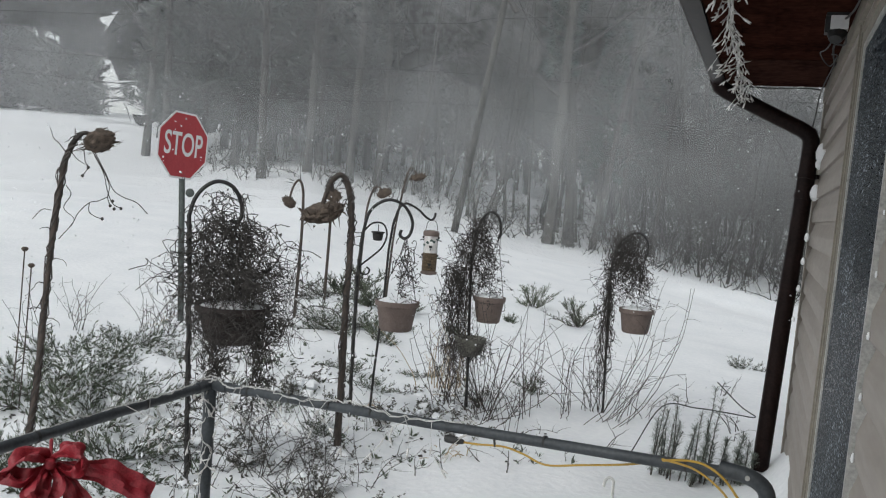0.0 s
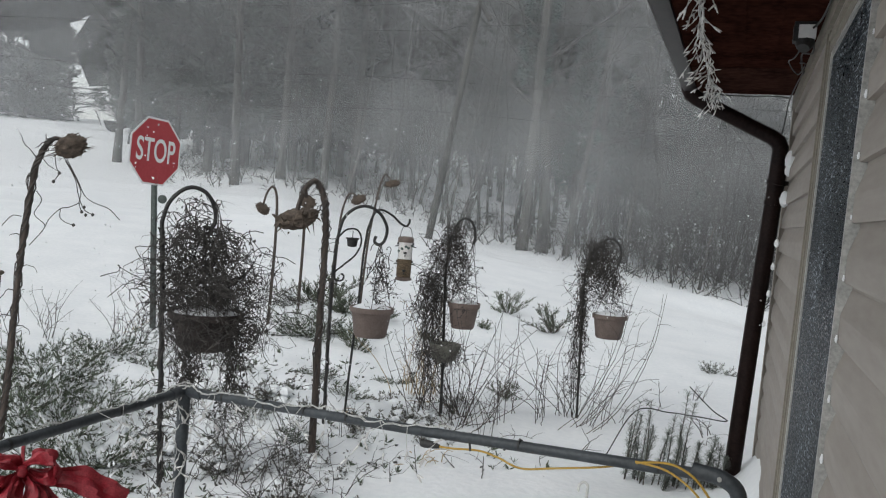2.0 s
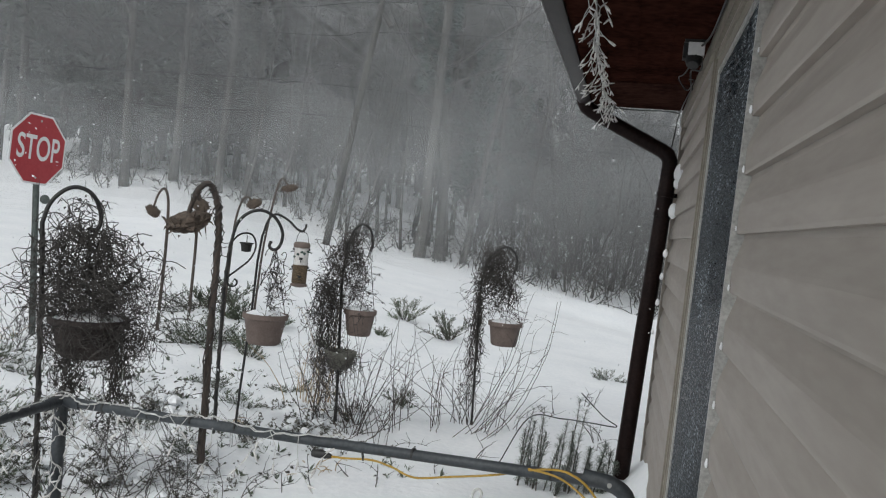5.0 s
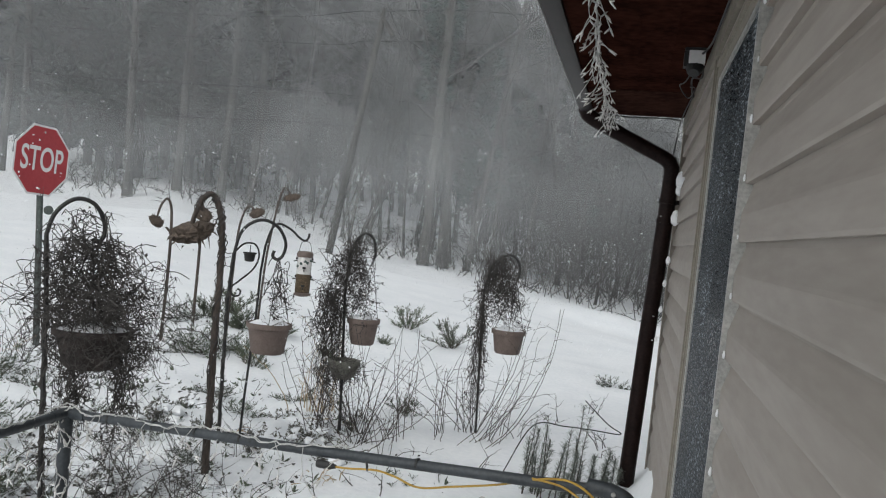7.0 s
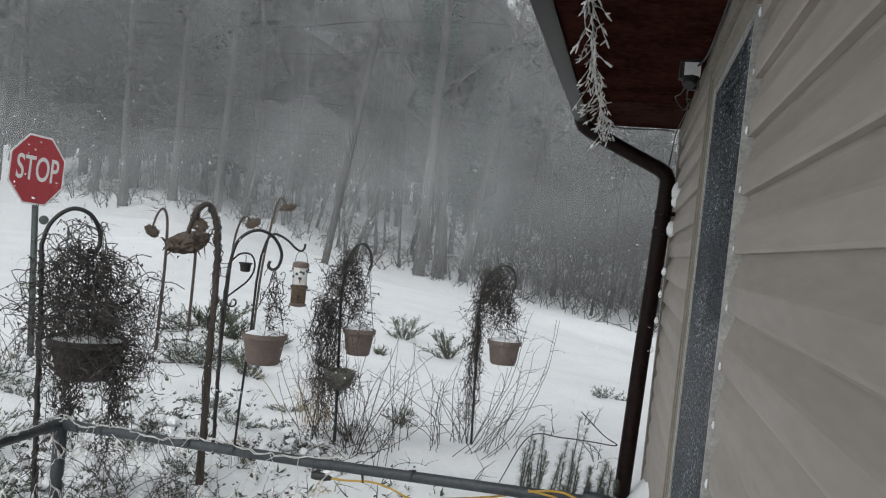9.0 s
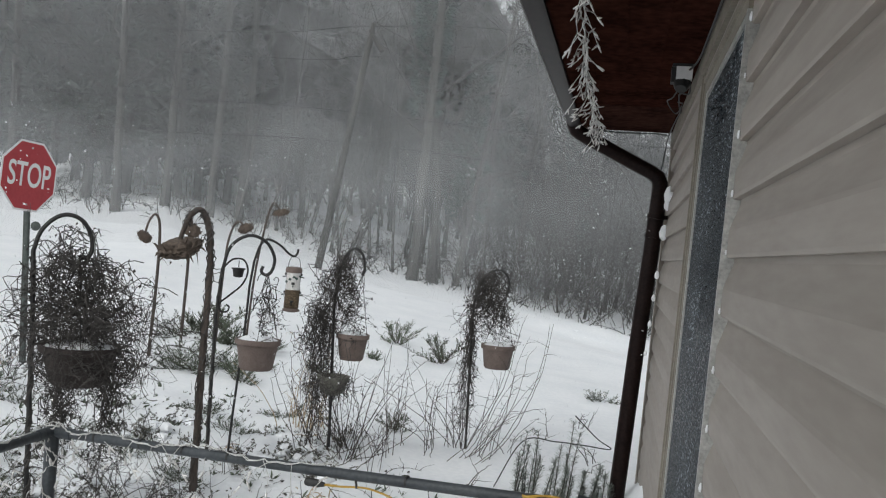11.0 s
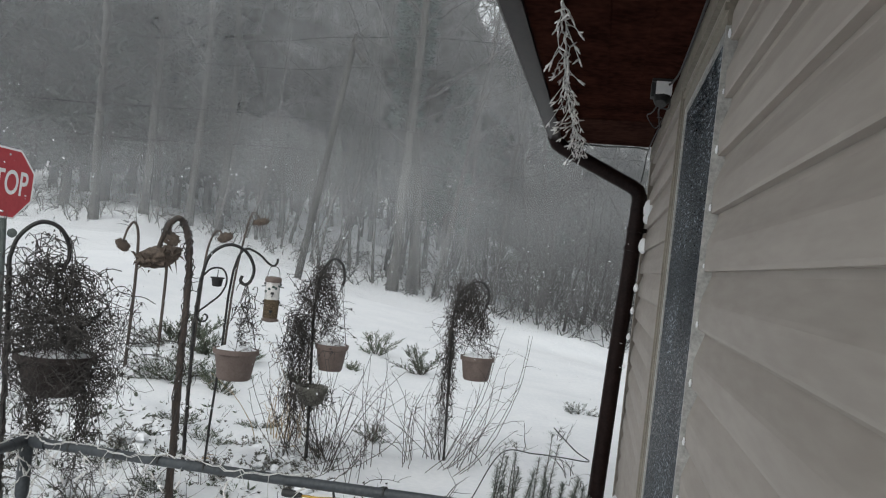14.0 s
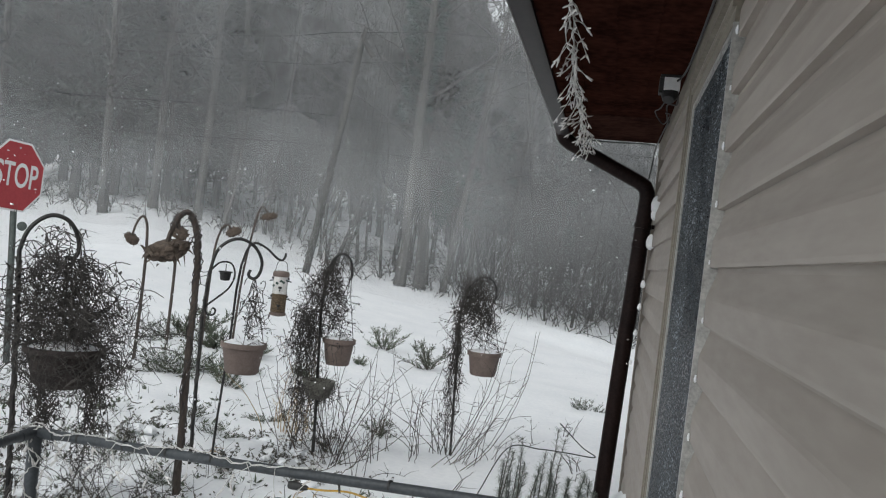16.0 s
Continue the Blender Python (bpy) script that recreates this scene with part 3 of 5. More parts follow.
        part("strap", Shape().tube([(xx, 5.60, z), (xx + 0.002, 5.60, z + 0.025)], 0.055, 14).box(xx, 5.59, z, WALL_X, 5.615, z + 0.025), M_GUTTER, spout)


house()


# ---- sky-side lines: leaning pole and its wires ----
def utility_pole():
    base, top = Vector((-7.35, 20.8, ground_z(-7.35, 20.8) - 0.2)), Vector((-6.36, 20.5, 6.62))
    ob = thing("utility_pole", base, "weathered wooden utility pole leaning at the wood's edge", "utility pole")
    d = top - base
    part("pole", Shape().tube([(0, 0, 0), d * 0.5, d], [0.095, 0.085, 0.075], 10), M_POLE, ob)
    part("insulator_arm", Shape().tube([d * 0.985, d * 0.985 + Vector((0.30, 0, -0.42))], 0.06, 8), M_POLE, ob)
    part("insulator", Shape().tube([d, d + Vector((0.02, 0, 0.16))], [0.06, 0.035], 8), M_POLE, ob)
    for line in (((-34, 19.2, 5.6), (-16.3, 20.1, 4.72), (-7.93, 20.87, 4.73), (0.86, 24.81, 4.78), (16, 31, 5.4)),
                 ((-34, 20.0, 6.9), (-11.8, 20.36, 6.42), (-6.4, 20.5, 6.7), (-3.06, 23.1, 7.38), (10, 33, 9.0)),
                 ((-34, 19.6, 6.3), (-10.4, 20.9, 5.95), (-6.45, 20.6, 6.0), (-2.9, 22.9, 6.5), (10, 33, 8.2)),
                 ((-34, 20.4, 5.2), (-15.0, 20.9, 4.0), (-7.2, 21.0, 3.95), (0.8, 24.9, 3.9), (16, 31, 4.5))):
        w = part("power_line", Shape().tube(smooth_path(line, 14), 0.013, 4), M_BLACK)
        tagged(w, "thin black overhead wire strung past the pole", "wire", group="overhead wires")


utility_pole()


# ---- stop sign ----
def stop_sign():
    x, y = -5.575, 7.499
    ob = thing("stop_sign", (x, y, ground_z(x, y) - 0.1), "red octagonal stop sign on a dull steel post in snow", "stop sign", 36.6)
    b = -(ground_z(x, y) - 0.1)
    lean = Vector((0.055, 0, 0.128 + b)), Vector((-0.016, 0, 1.568 + b))
    d = (lean[1] - lean[0]).normalized()
    foot, head = lean[0] - d * 0.2, lean[1] + d * 0.66
    post = Shape()
    prof = [(-0.03, 0.016), (-0.03, -0.002), (-0.012, -0.004), (-0.010, -0.02), (0.010, -0.02), (0.012, -0.004), (0.03, -0.002), (0.03, 0.016), (0.024, 0.016), (0.022, 0.004), (-0.022, 0.004), (-0.024, 0.016)]
    n = len(prof)
    for p in (foot, head):
        post.v += [p + Vector((a, c + 0.03, 0)) for a, c in prof]
    post.f += [(i, (i + 1) % n, n + (i + 1) % n, n + i) for i in range(n)] + [tuple(range(n)), tuple(range(2 * n - 1, n - 1, -1))]
    part("post", post, M_POST, ob, smooth=False)
    centre = Vector((-0.022, 0, 1.888 + b))
    face = Matrix.Translation(centre) @ pose(0, 0, 0, 0, 2.6, 44)

    def octagon(r, y0, y1):
        s = Shape()
        ring = [(r * math.cos(radians(22.5 + 45 * k)), r * math.sin(radians(22.5 + 45 * k))) for k in range(8)]
        s.extrude([(a, c) for a, c in reversed(ring)], y0, y1)
        return s.moved(face)

    R = 0.36
    plate = part("plate", octagon(R, 0.0, 0.004), M_WHITE, ob, "white border of the sign", smooth=False)
    part("red_face", octagon(R * 0.945, -0.002, -0.0003), M_RED, plate, smooth=False)
    cu = bpy.data.curves.new("lettering", "FONT")
    cu.body, cu.size, cu.align_x, cu.align_y, cu.extrude = "STOP", 0.325, "CENTER", "CENTER", 0.0008
    cu.offset = 0.004
    tmp = bpy.data.objects.new("lettering", cu)
    scene.collection.objects.link(tmp)
    bpy.context.view_layer.update()
    me = bpy.data.meshes.new_from_object(tmp.evaluated_get(bpy.context.evaluated_depsgraph_get()))
    bpy.data.objects.remove(tmp)
    me.materials.clear()
    me.materials.append(M_WHITE)
    me.transform(face @ pose(0, -0.0032, 0, 90, 0, 0) @ Matrix.Diagonal((0.66, 1.0, 1, 1)))
    t = new("lettering", me)
    t.parent = plate
    tagged(t, "white letters STOP")
    for z in (0.27, -0.27):
        part("bolt", Shape().tube([face @ Vector((0, -0.008, z)), face @ Vector((0, 0.03, z))], 0.010, 8), M_ALU, ob)
    part("bracket", Shape().lathe([(0.02, 0), (0.045, 0.01), (0.045, 0.02), (0.02, 0.03)], (0, 0, 0), 12).moved(pose(0.07, 0.05, 1.42 + b, 90, 0, 0)), M_POST, ob)


stop_sign()


# ---- dead sunflowers ----
def head_shape(c, tilt, r, rng):
    """A dried flower head: a thick ragged disc with curled bracts round its rim."""
    s = Shape()
    m = Matrix.Translation(c) @ tilt
    rows = []
    for k in range(11):
        t = k / 10
        rows.append((r * max(0.05, math.sin(math.pi * (0.06 + 0.88 * t)) ** 0.6), r * (0.42 - 0.74 * t)))
    s.lathe(rows, (0, 0, 0), 26)
    s.v = [p * (1 + 0.22 * noise.noise(p * (2.2 / r) + Vector((c[0] * 9, 0, 3))) + 0.13 * noise.noise(p * (7 / r)) + 0.10 * rng.uniform(-1, 1)) for p in s.v]
    for k in range(60):
        a, h = rng.uniform(0, 6.28), rng.uniform(-0.35, 0.45) * r
        d = Vector((math.cos(a), math.sin(a), 0))
        p = d * r * 0.92 * math.sqrt(max(0.1, 1 - (h / (0.6 * r)) ** 2)) + Vector((0, 0, h))
        tip = p + (d * rng.uniform(0.05, 0.18) + Vector((rng.gauss(0, .15), rng.gauss(0, .15), rng.gauss(0, .25)))) * r
        w = Vector((-d.y, d.x, rng.gauss(0, .4))).normalized() * r * 0.07
        s.face(p - w, tip, p + w)
    for k in range(16):
        a = 2 * math.pi * k / 16 + rng.uniform(-.2, .2)
        d, e = Vector((math.cos(a), math.sin(a), 0)), Vector((-math.sin(a), math.cos(a), 0))
        long = r * rng.uniform(0.25, 0.6)
        p = d * r * 0.92
        tip = p + d * long * 0.6 + Vector((0, 0, rng.uniform(-0.5, 0.9) * long))
        w = e * r * 0.13
        b = len(s.v)
        s.v += [p - w, p + w, p.lerp(tip, 0.6) + w * 0.7 + Vector((0, 0, 0.1 * r)), tip, p.lerp(tip, 0.6) - w * 0.7 + Vector((0, 0, 0.1 * r))]
        s.f.append((b, b + 1, b + 2, b + 3, b + 4))
    return s.moved(m)


def twine(s, path, rng, strands=3, reach=0.03, loops=7, r=0.003, stray=6, far=0.16):
    """Dead bindweed wound up a stalk, with loose ends that stand off."""
    pts = [Vector(p) for p in path]
    for k in range(strands):
        out, ph = [], rng.uniform(0, 6.28)
        n = 40
        for i in range(n + 1):
            u = i / n * (len(pts) - 1.001)
            p = pts[int(u)].lerp(pts[int(u) + 1], u % 1)
            a = ph + loops * 6.28 * i / n
            w = reach * (0.7 + 0.9 * abs(noise.noise((i * 0.35, k * 3.1, ph))))
            out.append(p + Vector((math.cos(a) * w, math.sin(a) * w, 0)))
        s.tube(out, r, 4)
    for k in range(stray):
        u = rng.uniform(0.15, 0.98) * (len(pts) - 1.001)
        p = pts[int(u)].lerp(pts[int(u) + 1], u % 1)
        limb(s, p, (rng.choice((-1, 1)) * rng.uniform(0.4, 1), rng.gauss(0, .4), rng.uniform(0.1, 0.9)), rng.uniform(0.4, 1.0) * far, r, 7, 3, 0.3, -0.16, rng, 0.4)


def sunflower(x, y, turn, line, r, head, label, seed, tilt=(25, 0), wrapped=3, ends=6, flat=1.0):
    rng = random.Random(seed)
    z = ground_z(x, y)
    ob = thing("dead_sunflower", (x, y, z - 0.05), label, "sunflower", turn, "dead sunflowers of the bed")
    line = [(a, 0, b - z + 0.05) for a, b in line]
    if line[0][2] > 0.05:
        line = [(line[0][0] - (line[1][0] - line[0][0]) * 0.4, 0, 0)] + line
    path = smooth_path(line, 5)
    rad = [r * (1.15 - 0.5 * i / len(path)) * (1 + 0.12 * noise.noise((i * 0.9, seed, 0))) for i in range(len(path))]
    part("stalk", Shape().tube(path, rad, 9), M_STALK, ob)
    c = path[-1]
    part("flower_head", head_shape(c, pose(0, 0, 0, tilt[0], tilt[1], 0) @ Matrix.Diagonal((1, 0.9, flat, 1)), head, rng), M_HEAD, ob, "shrivelled brown seed head")
    if wrapped or ends:
        v = Shape()
        twine(v, path[: int(len(path) * 0.85)], rng, wrapped, r * 1.35, 8, 0.0035, ends)
        tagged(part("bindweed", v, M_VINE, ob, "dead vine wound round the stalk", smooth=False), kind="stuff")
    return ob, path, rng


L1 = "tall dead sunflower stalk bowed by its drooping seed head"
left, lp, lrng = sunflower(-3.445, 3.546, 44.1, [(-0.045, 0.0), (-0.032, 0.221), (-0.013, 0.452), (0.002, 0.77), (0.014, 1.057), (0.031, 1.287), (0.06, 1.574), (0.098, 1.69), (0.135, 1.742), (0.17, 1.745), (0.212, 1.712)], 0.0155, 0.058, "dead sunflower stalk wrapped in bindweed with trailing ends", 1, (10, 72), 5, 16, 3.4)
v, foot = Shape(), ground_z(-3.445, 3.546) - 0.05
for ends in (((0.19, 1.66), (0.24, 1.58), (0.28, 1.49), (0.275, 1.43), (0.29, 1.385)), ((0.20, 1.66), (0.26, 1.55), (0.30, 1.47), (0.35, 1.435), (0.42, 1.41), (0.477, 1.355)), ((0.275, 1.43), (0.23, 1.405), (0.19, 1.394), (0.14, 1.34), (0.113, 1.28), (0.055, 1.20)), ((0.15, 1.66), (0.16, 1.60), (0.175, 1.575), (0.15, 1.53)), ((0.19, 1.394), (0.19, 1.35), (0.22, 1.325), (0.255, 1.315)), ((0.075, 1.476), (0.10, 1.43), (0.07, 1.36), (0.12, 1.31), (0.11, 1.27)), ((0.013, 1.344), (-0.03, 1.345), (-0.073, 1.293)), ((0.06, 1.56), (0.035, 1.56), (0.025, 1.51), (0.05, 1.47), (0.04, 1.40)), ((0.105, 1.72), (0.103, 1.765)), ((0.20, 1.64), (0.25, 1.55), (0.27, 1.47), (0.30, 1.40), (0.343, 1.374))):
    v.tube(smooth_path([(a, 0.01 * math.sin(40 * a), b - foot) for a, b in ends], 5), 0.0022, 4)
for a, b in ((0.29, 1.385), (0.343, 1.374), (0.30, 1.41), (0.255, 1.315), (0.15, 1.53), (0.31, 1.37), (0.175, 1.575)):
    head_ball = Shape().lathe([(0.002, -0.009), (0.008, -0.004), (0.008, 0.004), (0.002, 0.009)], (a, 0, b - foot), 6, 0.5)
    o = len(v.v)
    v.v += head_ball.v
    v.f += [tuple(i + o for i in f) for f in head_ball.f]
part("trailing_vine", v, M_VINE, left, "thin vine ends with dried seed pods", smooth=False)
mid, _, _ = sunflower(-2.268, 4.614, 26.0, [(0.009, -0.05), (0.007, 0.404), (0.0, 0.864), (0.002, 1.158), (-0.002, 1.386), (-0.027, 1.562), (-0.072, 1.645), (-0.121, 1.619), (-0.165, 1.50), (-0.17, 1.42)], 0.0185, 0.118, "thick dead sunflower stalk bent over a wide seed head", 2, (14, -16), 5, 12, 1.15)
sunflower(-4.673, 8.32, 29.2, [(0.005, 0.30), (0.019, 0.966), (0.014, 1.385), (-0.005, 1.575), (-0.05, 1.637), (-0.103, 1.555), (-0.137, 1.40)], 0.016, 0.075, L1, 3, (40, 30), 0, 2)
sunflower(-4.551, 8.726, 27.5, [(0.008, 0.30), (0.017, 1.093), (0.003, 1.557), (-0.012, 1.66), (0.02, 1.60), (0.034, 1.50)], 0.016, 0.085, L1, 4, (60, 20), 0, 2)
sunflower(-4.056, 9.729, 22.5, [(-0.168, 0.30), (-0.131, 1.049), (-0.073, 1.523), (-0.027, 1.794), (0.019, 1.898), (0.08, 1.84), (0.11, 1.79)], 0.013, 0.095, "slender dead sunflower with a pale drooping head", 5, (18, -12), 0, 2, 0.9)
sunflower(-3.827, 8.191, 24.9, [(-0.062, 0.30), (-0.032, 1.27), (0.015, 1.56), (0.067, 1.632), (0.12, 1.60), (0.141, 1.57)], 0.012, 0.075, L1, 6, (35, -20), 0, 2)


M_OLD = material("dark_old_pot", (0.02, 0.015, 0.014), (0.055, 0.043, 0.039), 14, 0.8, bump=0.3)


# ---- shepherd hooks and hanging planters ----
def hook(x, y, turn, pole, crook, label, r=0.009):
    ob = thing("shepherd_hook", (x, y, 0), label, "garden hook", turn, "garden hooks of the bed")
    part("pole", Shape().tube(upright(pole), r, 8), M_IRON, ob)
    part("crook", Shape().tube(smooth_path(upright(crook), 6), r * 0.95, 8), M_IRON, ob)
    return ob


def pot(s, c, r_top, r_low, tall):
    s.lathe([(r_low * 0.9, 0), (r_low, 0.012), (r_top * 0.94, tall - 0.035), (r_top * 1.04, tall - 0.032), (r_top * 1.05, tall), (r_top * 0.97, tall), (r_top * 0.90, tall - 0.05), (0.02, tall - 0.055)], c, 30)
    return s


def planter(x, y, turn, c, r_top, r_low, tall, peg, label, mat=M_CLAY, seed=0):
    """A hanging pot: clay-coloured plastic, three hanger wires, snow and dead stems on its soil."""
    rng = random.Random(seed)
    ob = thing("hanging_planter", (x, y, 0), label, "planter", turn, "hanging planters of the bed")
    part("pot", pot(Shape(), (c[0], 0, c[1]), r_top, r_low, tall), mat, ob)
    top = c[1] + tall
    s = Shape()
    s.lathe([(r_top * 0.84, -0.045), (r_top * 0.93, -0.008), (r_top * 0.6, 0.014), (r_top * 0.2, 0.02), (0.01, 0.015)], (c[0], 0, top), 20, 0.12)
    part("snow_cap", s, M_SNOW, ob, "crusted snow on the soil")
    w = Shape()
    for k in range(3):
        a = 0.5 + k * 2.094
        w.tube([(c[0] + r_top * math.cos(a), r_top * math.sin(a), top - 0.005), (peg[0], 0, peg[1])], 0.0022, 4)
    part("hanger", w, M_IRON, ob)
    d = Shape()
    for k in range(26):
        a, q = rng.uniform(0, 6.28), r_top * rng.uniform(0.2, 1.0)
        limb(d, (c[0] + q * math.cos(a), q * math.sin(a), top - 0.01), (rng.gauss(0, .9), rng.gauss(0, .6), rng.uniform(0, 1)), rng.uniform(0.03, 0.12), 0.003, 4, 3, 0.3, -0.1, rng)
    tagged(part("dried_clump", d, M_VINE, ob, smooth=False), kind="stuff")
    return ob


def tangle(ob, name, centre, top, low, wide, count, seed, r=0.0036, skew=0.0, deep=0.8, curl=0.22, label="matted dead vines hanging over the pot", start=0.40, pods=6):
    """Hanging dead vines: strands that spring from the crown, arch over and trail down, with curled dry leaves."""
    rng, s = random.Random(seed), Shape()
    for i in range(count):
        a = rng.uniform(0, 6.28)
        out = wide * math.sqrt(rng.random())
        p = Vector((centre + rng.gauss(0, wide * start), rng.gauss(0, wide * start * deep), top - abs(rng.gauss(0, 0.14))))
        aim = Vector((centre + math.cos(a) * out + skew * (1 if rng.random() < 0.6 else 0), math.sin(a) * out * deep, low + (top - 0.25 - low) * rng.random() ** 1.4))
        n, pts = 22, []
        sway = rng.uniform(0, 50)
        for k in range(n + 1):
            t = k / n
            h = Vector((p.x + (aim.x - p.x) * min(1, t * 1.5), p.y + (aim.y - p.y) * min(1, t * 1.5), p.z + 0.10 * math.sin(min(1, t * 2.2) * math.pi) * (out / wide) + (aim.z - p.z) * t ** 1.3))
            g = curl * 0.20 * (0.35 + t)
            pts.append(h + Vector((noise.noise((sway, t * 6, 0)), noise.noise((sway, t * 6, 9)), 0.9 * noise.noise((sway, t * 6, 20)))) * g * 1.25)
        s.tube(pts, [r * (1.25 - 0.7 * k / n) for k in range(n + 1)], 3, caps=False)
        for k in range(pods):
            q = pts[rng.randrange(3, n)]
            limb(s, q, (rng.gauss(0, 1), rng.gauss(0, .8), rng.gauss(-0.3, .6)), rng.uniform(0.03, 0.12), r * 0.65, 5, 3, 0.32, -0.12, rng)
            b = q + Vector((rng.gauss(0, .016), rng.gauss(0, .016), rng.gauss(0, .016)))
            e = Vector((rng.gauss(0, 1), rng.gauss(0, 1), rng.gauss(0, 1))).normalized() * rng.uniform(0.006, 0.016)
            f = e.cross(Vector((0.3, 0.5, 0.8))).normalized() * rng.uniform(0.005, 0.009)
            m = e.cross(f).normalized() * 0.005
            s.face(b - e, b + f + m, b + e)
            s.face(b - e, b + e, b - f + m)
    return tagged(part(name, s, M_VINE, ob, label, smooth=False), kind="stuff")


# the big one, almost hidden under its vines
hook(-2.786, 3.839, 35.9, [(0.05, -0.1), (0.024, 0.467), (0.0, 1.051), (-0.022, 1.375)], [(-0.022, 1.368), (0.005, 1.465), (0.06, 1.532), (0.122, 1.556), (0.19, 1.53), (0.232, 1.459), (0.240, 1.385), (0.215, 1.35), (0.185, 1.36)], "black iron shepherd hook with dead vines up its pole", 0.011)
big = planter(-2.786, 3.839, 35.9, (0.225, 0.725), 0.185, 0.13, 0.195, (0.19, 1.36), "dark hanging planter buried under a mass of dead vines", M_OLD, 1)
tangle(big, "vine_mass", 0.20, 1.36, 0.70, 0.34, 120, 11, 0.0022, 0.05, curl=0.75)
tangle(big, "vine_dome", 0.12, 1.50, 1.05, 0.19, 34, 12, 0.0022, 0.0, curl=0.45, label="arching bare stems over the vine mass", pods=2)
tangle(big, "vine_curtain", 0.23, 1.10, 0.64, 0.24, 110, 19, 0.0022, 0.03, deep=1.0, curl=0.6, label="dead vines over the pot's side", start=0.75)
tangle(big, "vine_trail", 0.15, 0.78, 0.22, 0.08, 26, 22, 0.0026, 0.02, curl=0.35, label="dead vines trailing under the pot")
tangle(big, "vine_trail", 0.37, 0.80, 0.30, 0.07, 22, 23, 0.0026, 0.02, curl=0.35, label="dead vines trailing under the pot")
v = Shape()
vr = random.Random(3)
twine(v, upright([(0.05, 0), (0.024, 0.467), (0.0, 1.051), (-0.02, 1.34)]), vr, 5, 0.016, 9, 0.0035, 22, 0.2)
tagged(part("pole_vines", v, M_VINE, big, "dead vines wound up the pole", smooth=False), kind="stuff")
# double hook with scrolls, a pot and a feeder
H1 = hook(-2.52, 5.38, 24.9, [(-0.03, -0.1), (-0.041, 0.609), (-0.046, 0.988), (-0.031, 1.291)], [(-0.031, 1.285), (0.001, 1.425), (0.07, 1.502), (0.155, 1.523), (0.241, 1.481), (0.293, 1.391), (0.284, 1.307), (0.249, 1.274), (0.217, 1.294), (0.225, 1.33)], "black iron shepherd hook with scrollwork holding a pot", 0.011)
scroll = [(-0.028 + 0.0, 1.30), (0.03, 1.36), (0.10, 1.36), (0.13, 1.29), (0.10, 1.20), (0.02, 1.12), (-0.03, 1.07), (-0.02, 1.02), (0.02, 1.02), (0.03, 1.05), (0.01, 1.065)]
part("scroll", Shape().tube(smooth_path(upright(scroll), 6), 0.006, 6), M_IRON, H1)
part("bell_cup", Shape().lathe([(0.012, 0), (0.03, 0.005), (0.037, 0.05), (0.045, 0.055), (0.045, 0.062), (0.01, 0.064)], (0.07, 0, 1.245), 14).tube([(0.07, 0, 1.30), (0.07, 0, 1.355)], 0.003, 5), M_IRON, H1, "small black cup hung inside the scroll")
v = Shape()
twine(v, upright([(-0.03, 0), (-0.041, 0.609), (-0.046, 0.988), (-0.031, 1.29)]), random.Random(8), 3, 0.015, 8, 0.003, 12, 0.2)
tagged(part("bindweed", v, M_VINE, H1, "dead vine wound up the pole", smooth=False), kind="stuff")
H2 = hook(-2.446, 5.523, 23.7, [(-0.03, -0.1), (-0.014, 0.35), (0.016, 0.876), (0.024, 1.185), (0.041, 1.36)], [(0.041, 1.355), (0.072, 1.465), (0.122, 1.507), (0.201, 1.475), (0.259, 1.426), (0.298, 1.409), (0.318, 1.43), (0.322, 1.46)], "black iron shepherd hook with an S-curved arm", 0.008)
pA = planter(-2.304, 5.475, 22.6, (-0.004, 0.655), 0.142, 0.108, 0.20, (0.03, 1.27), "clay-coloured hanging planter topped with crusted snow", seed=2)
tangle(pA, "dead_vines", 0.02, 1.25, 0.86, 0.10, 12, 14, 0.0028, 0.03, curl=0.35, label="a few bare dead stems")


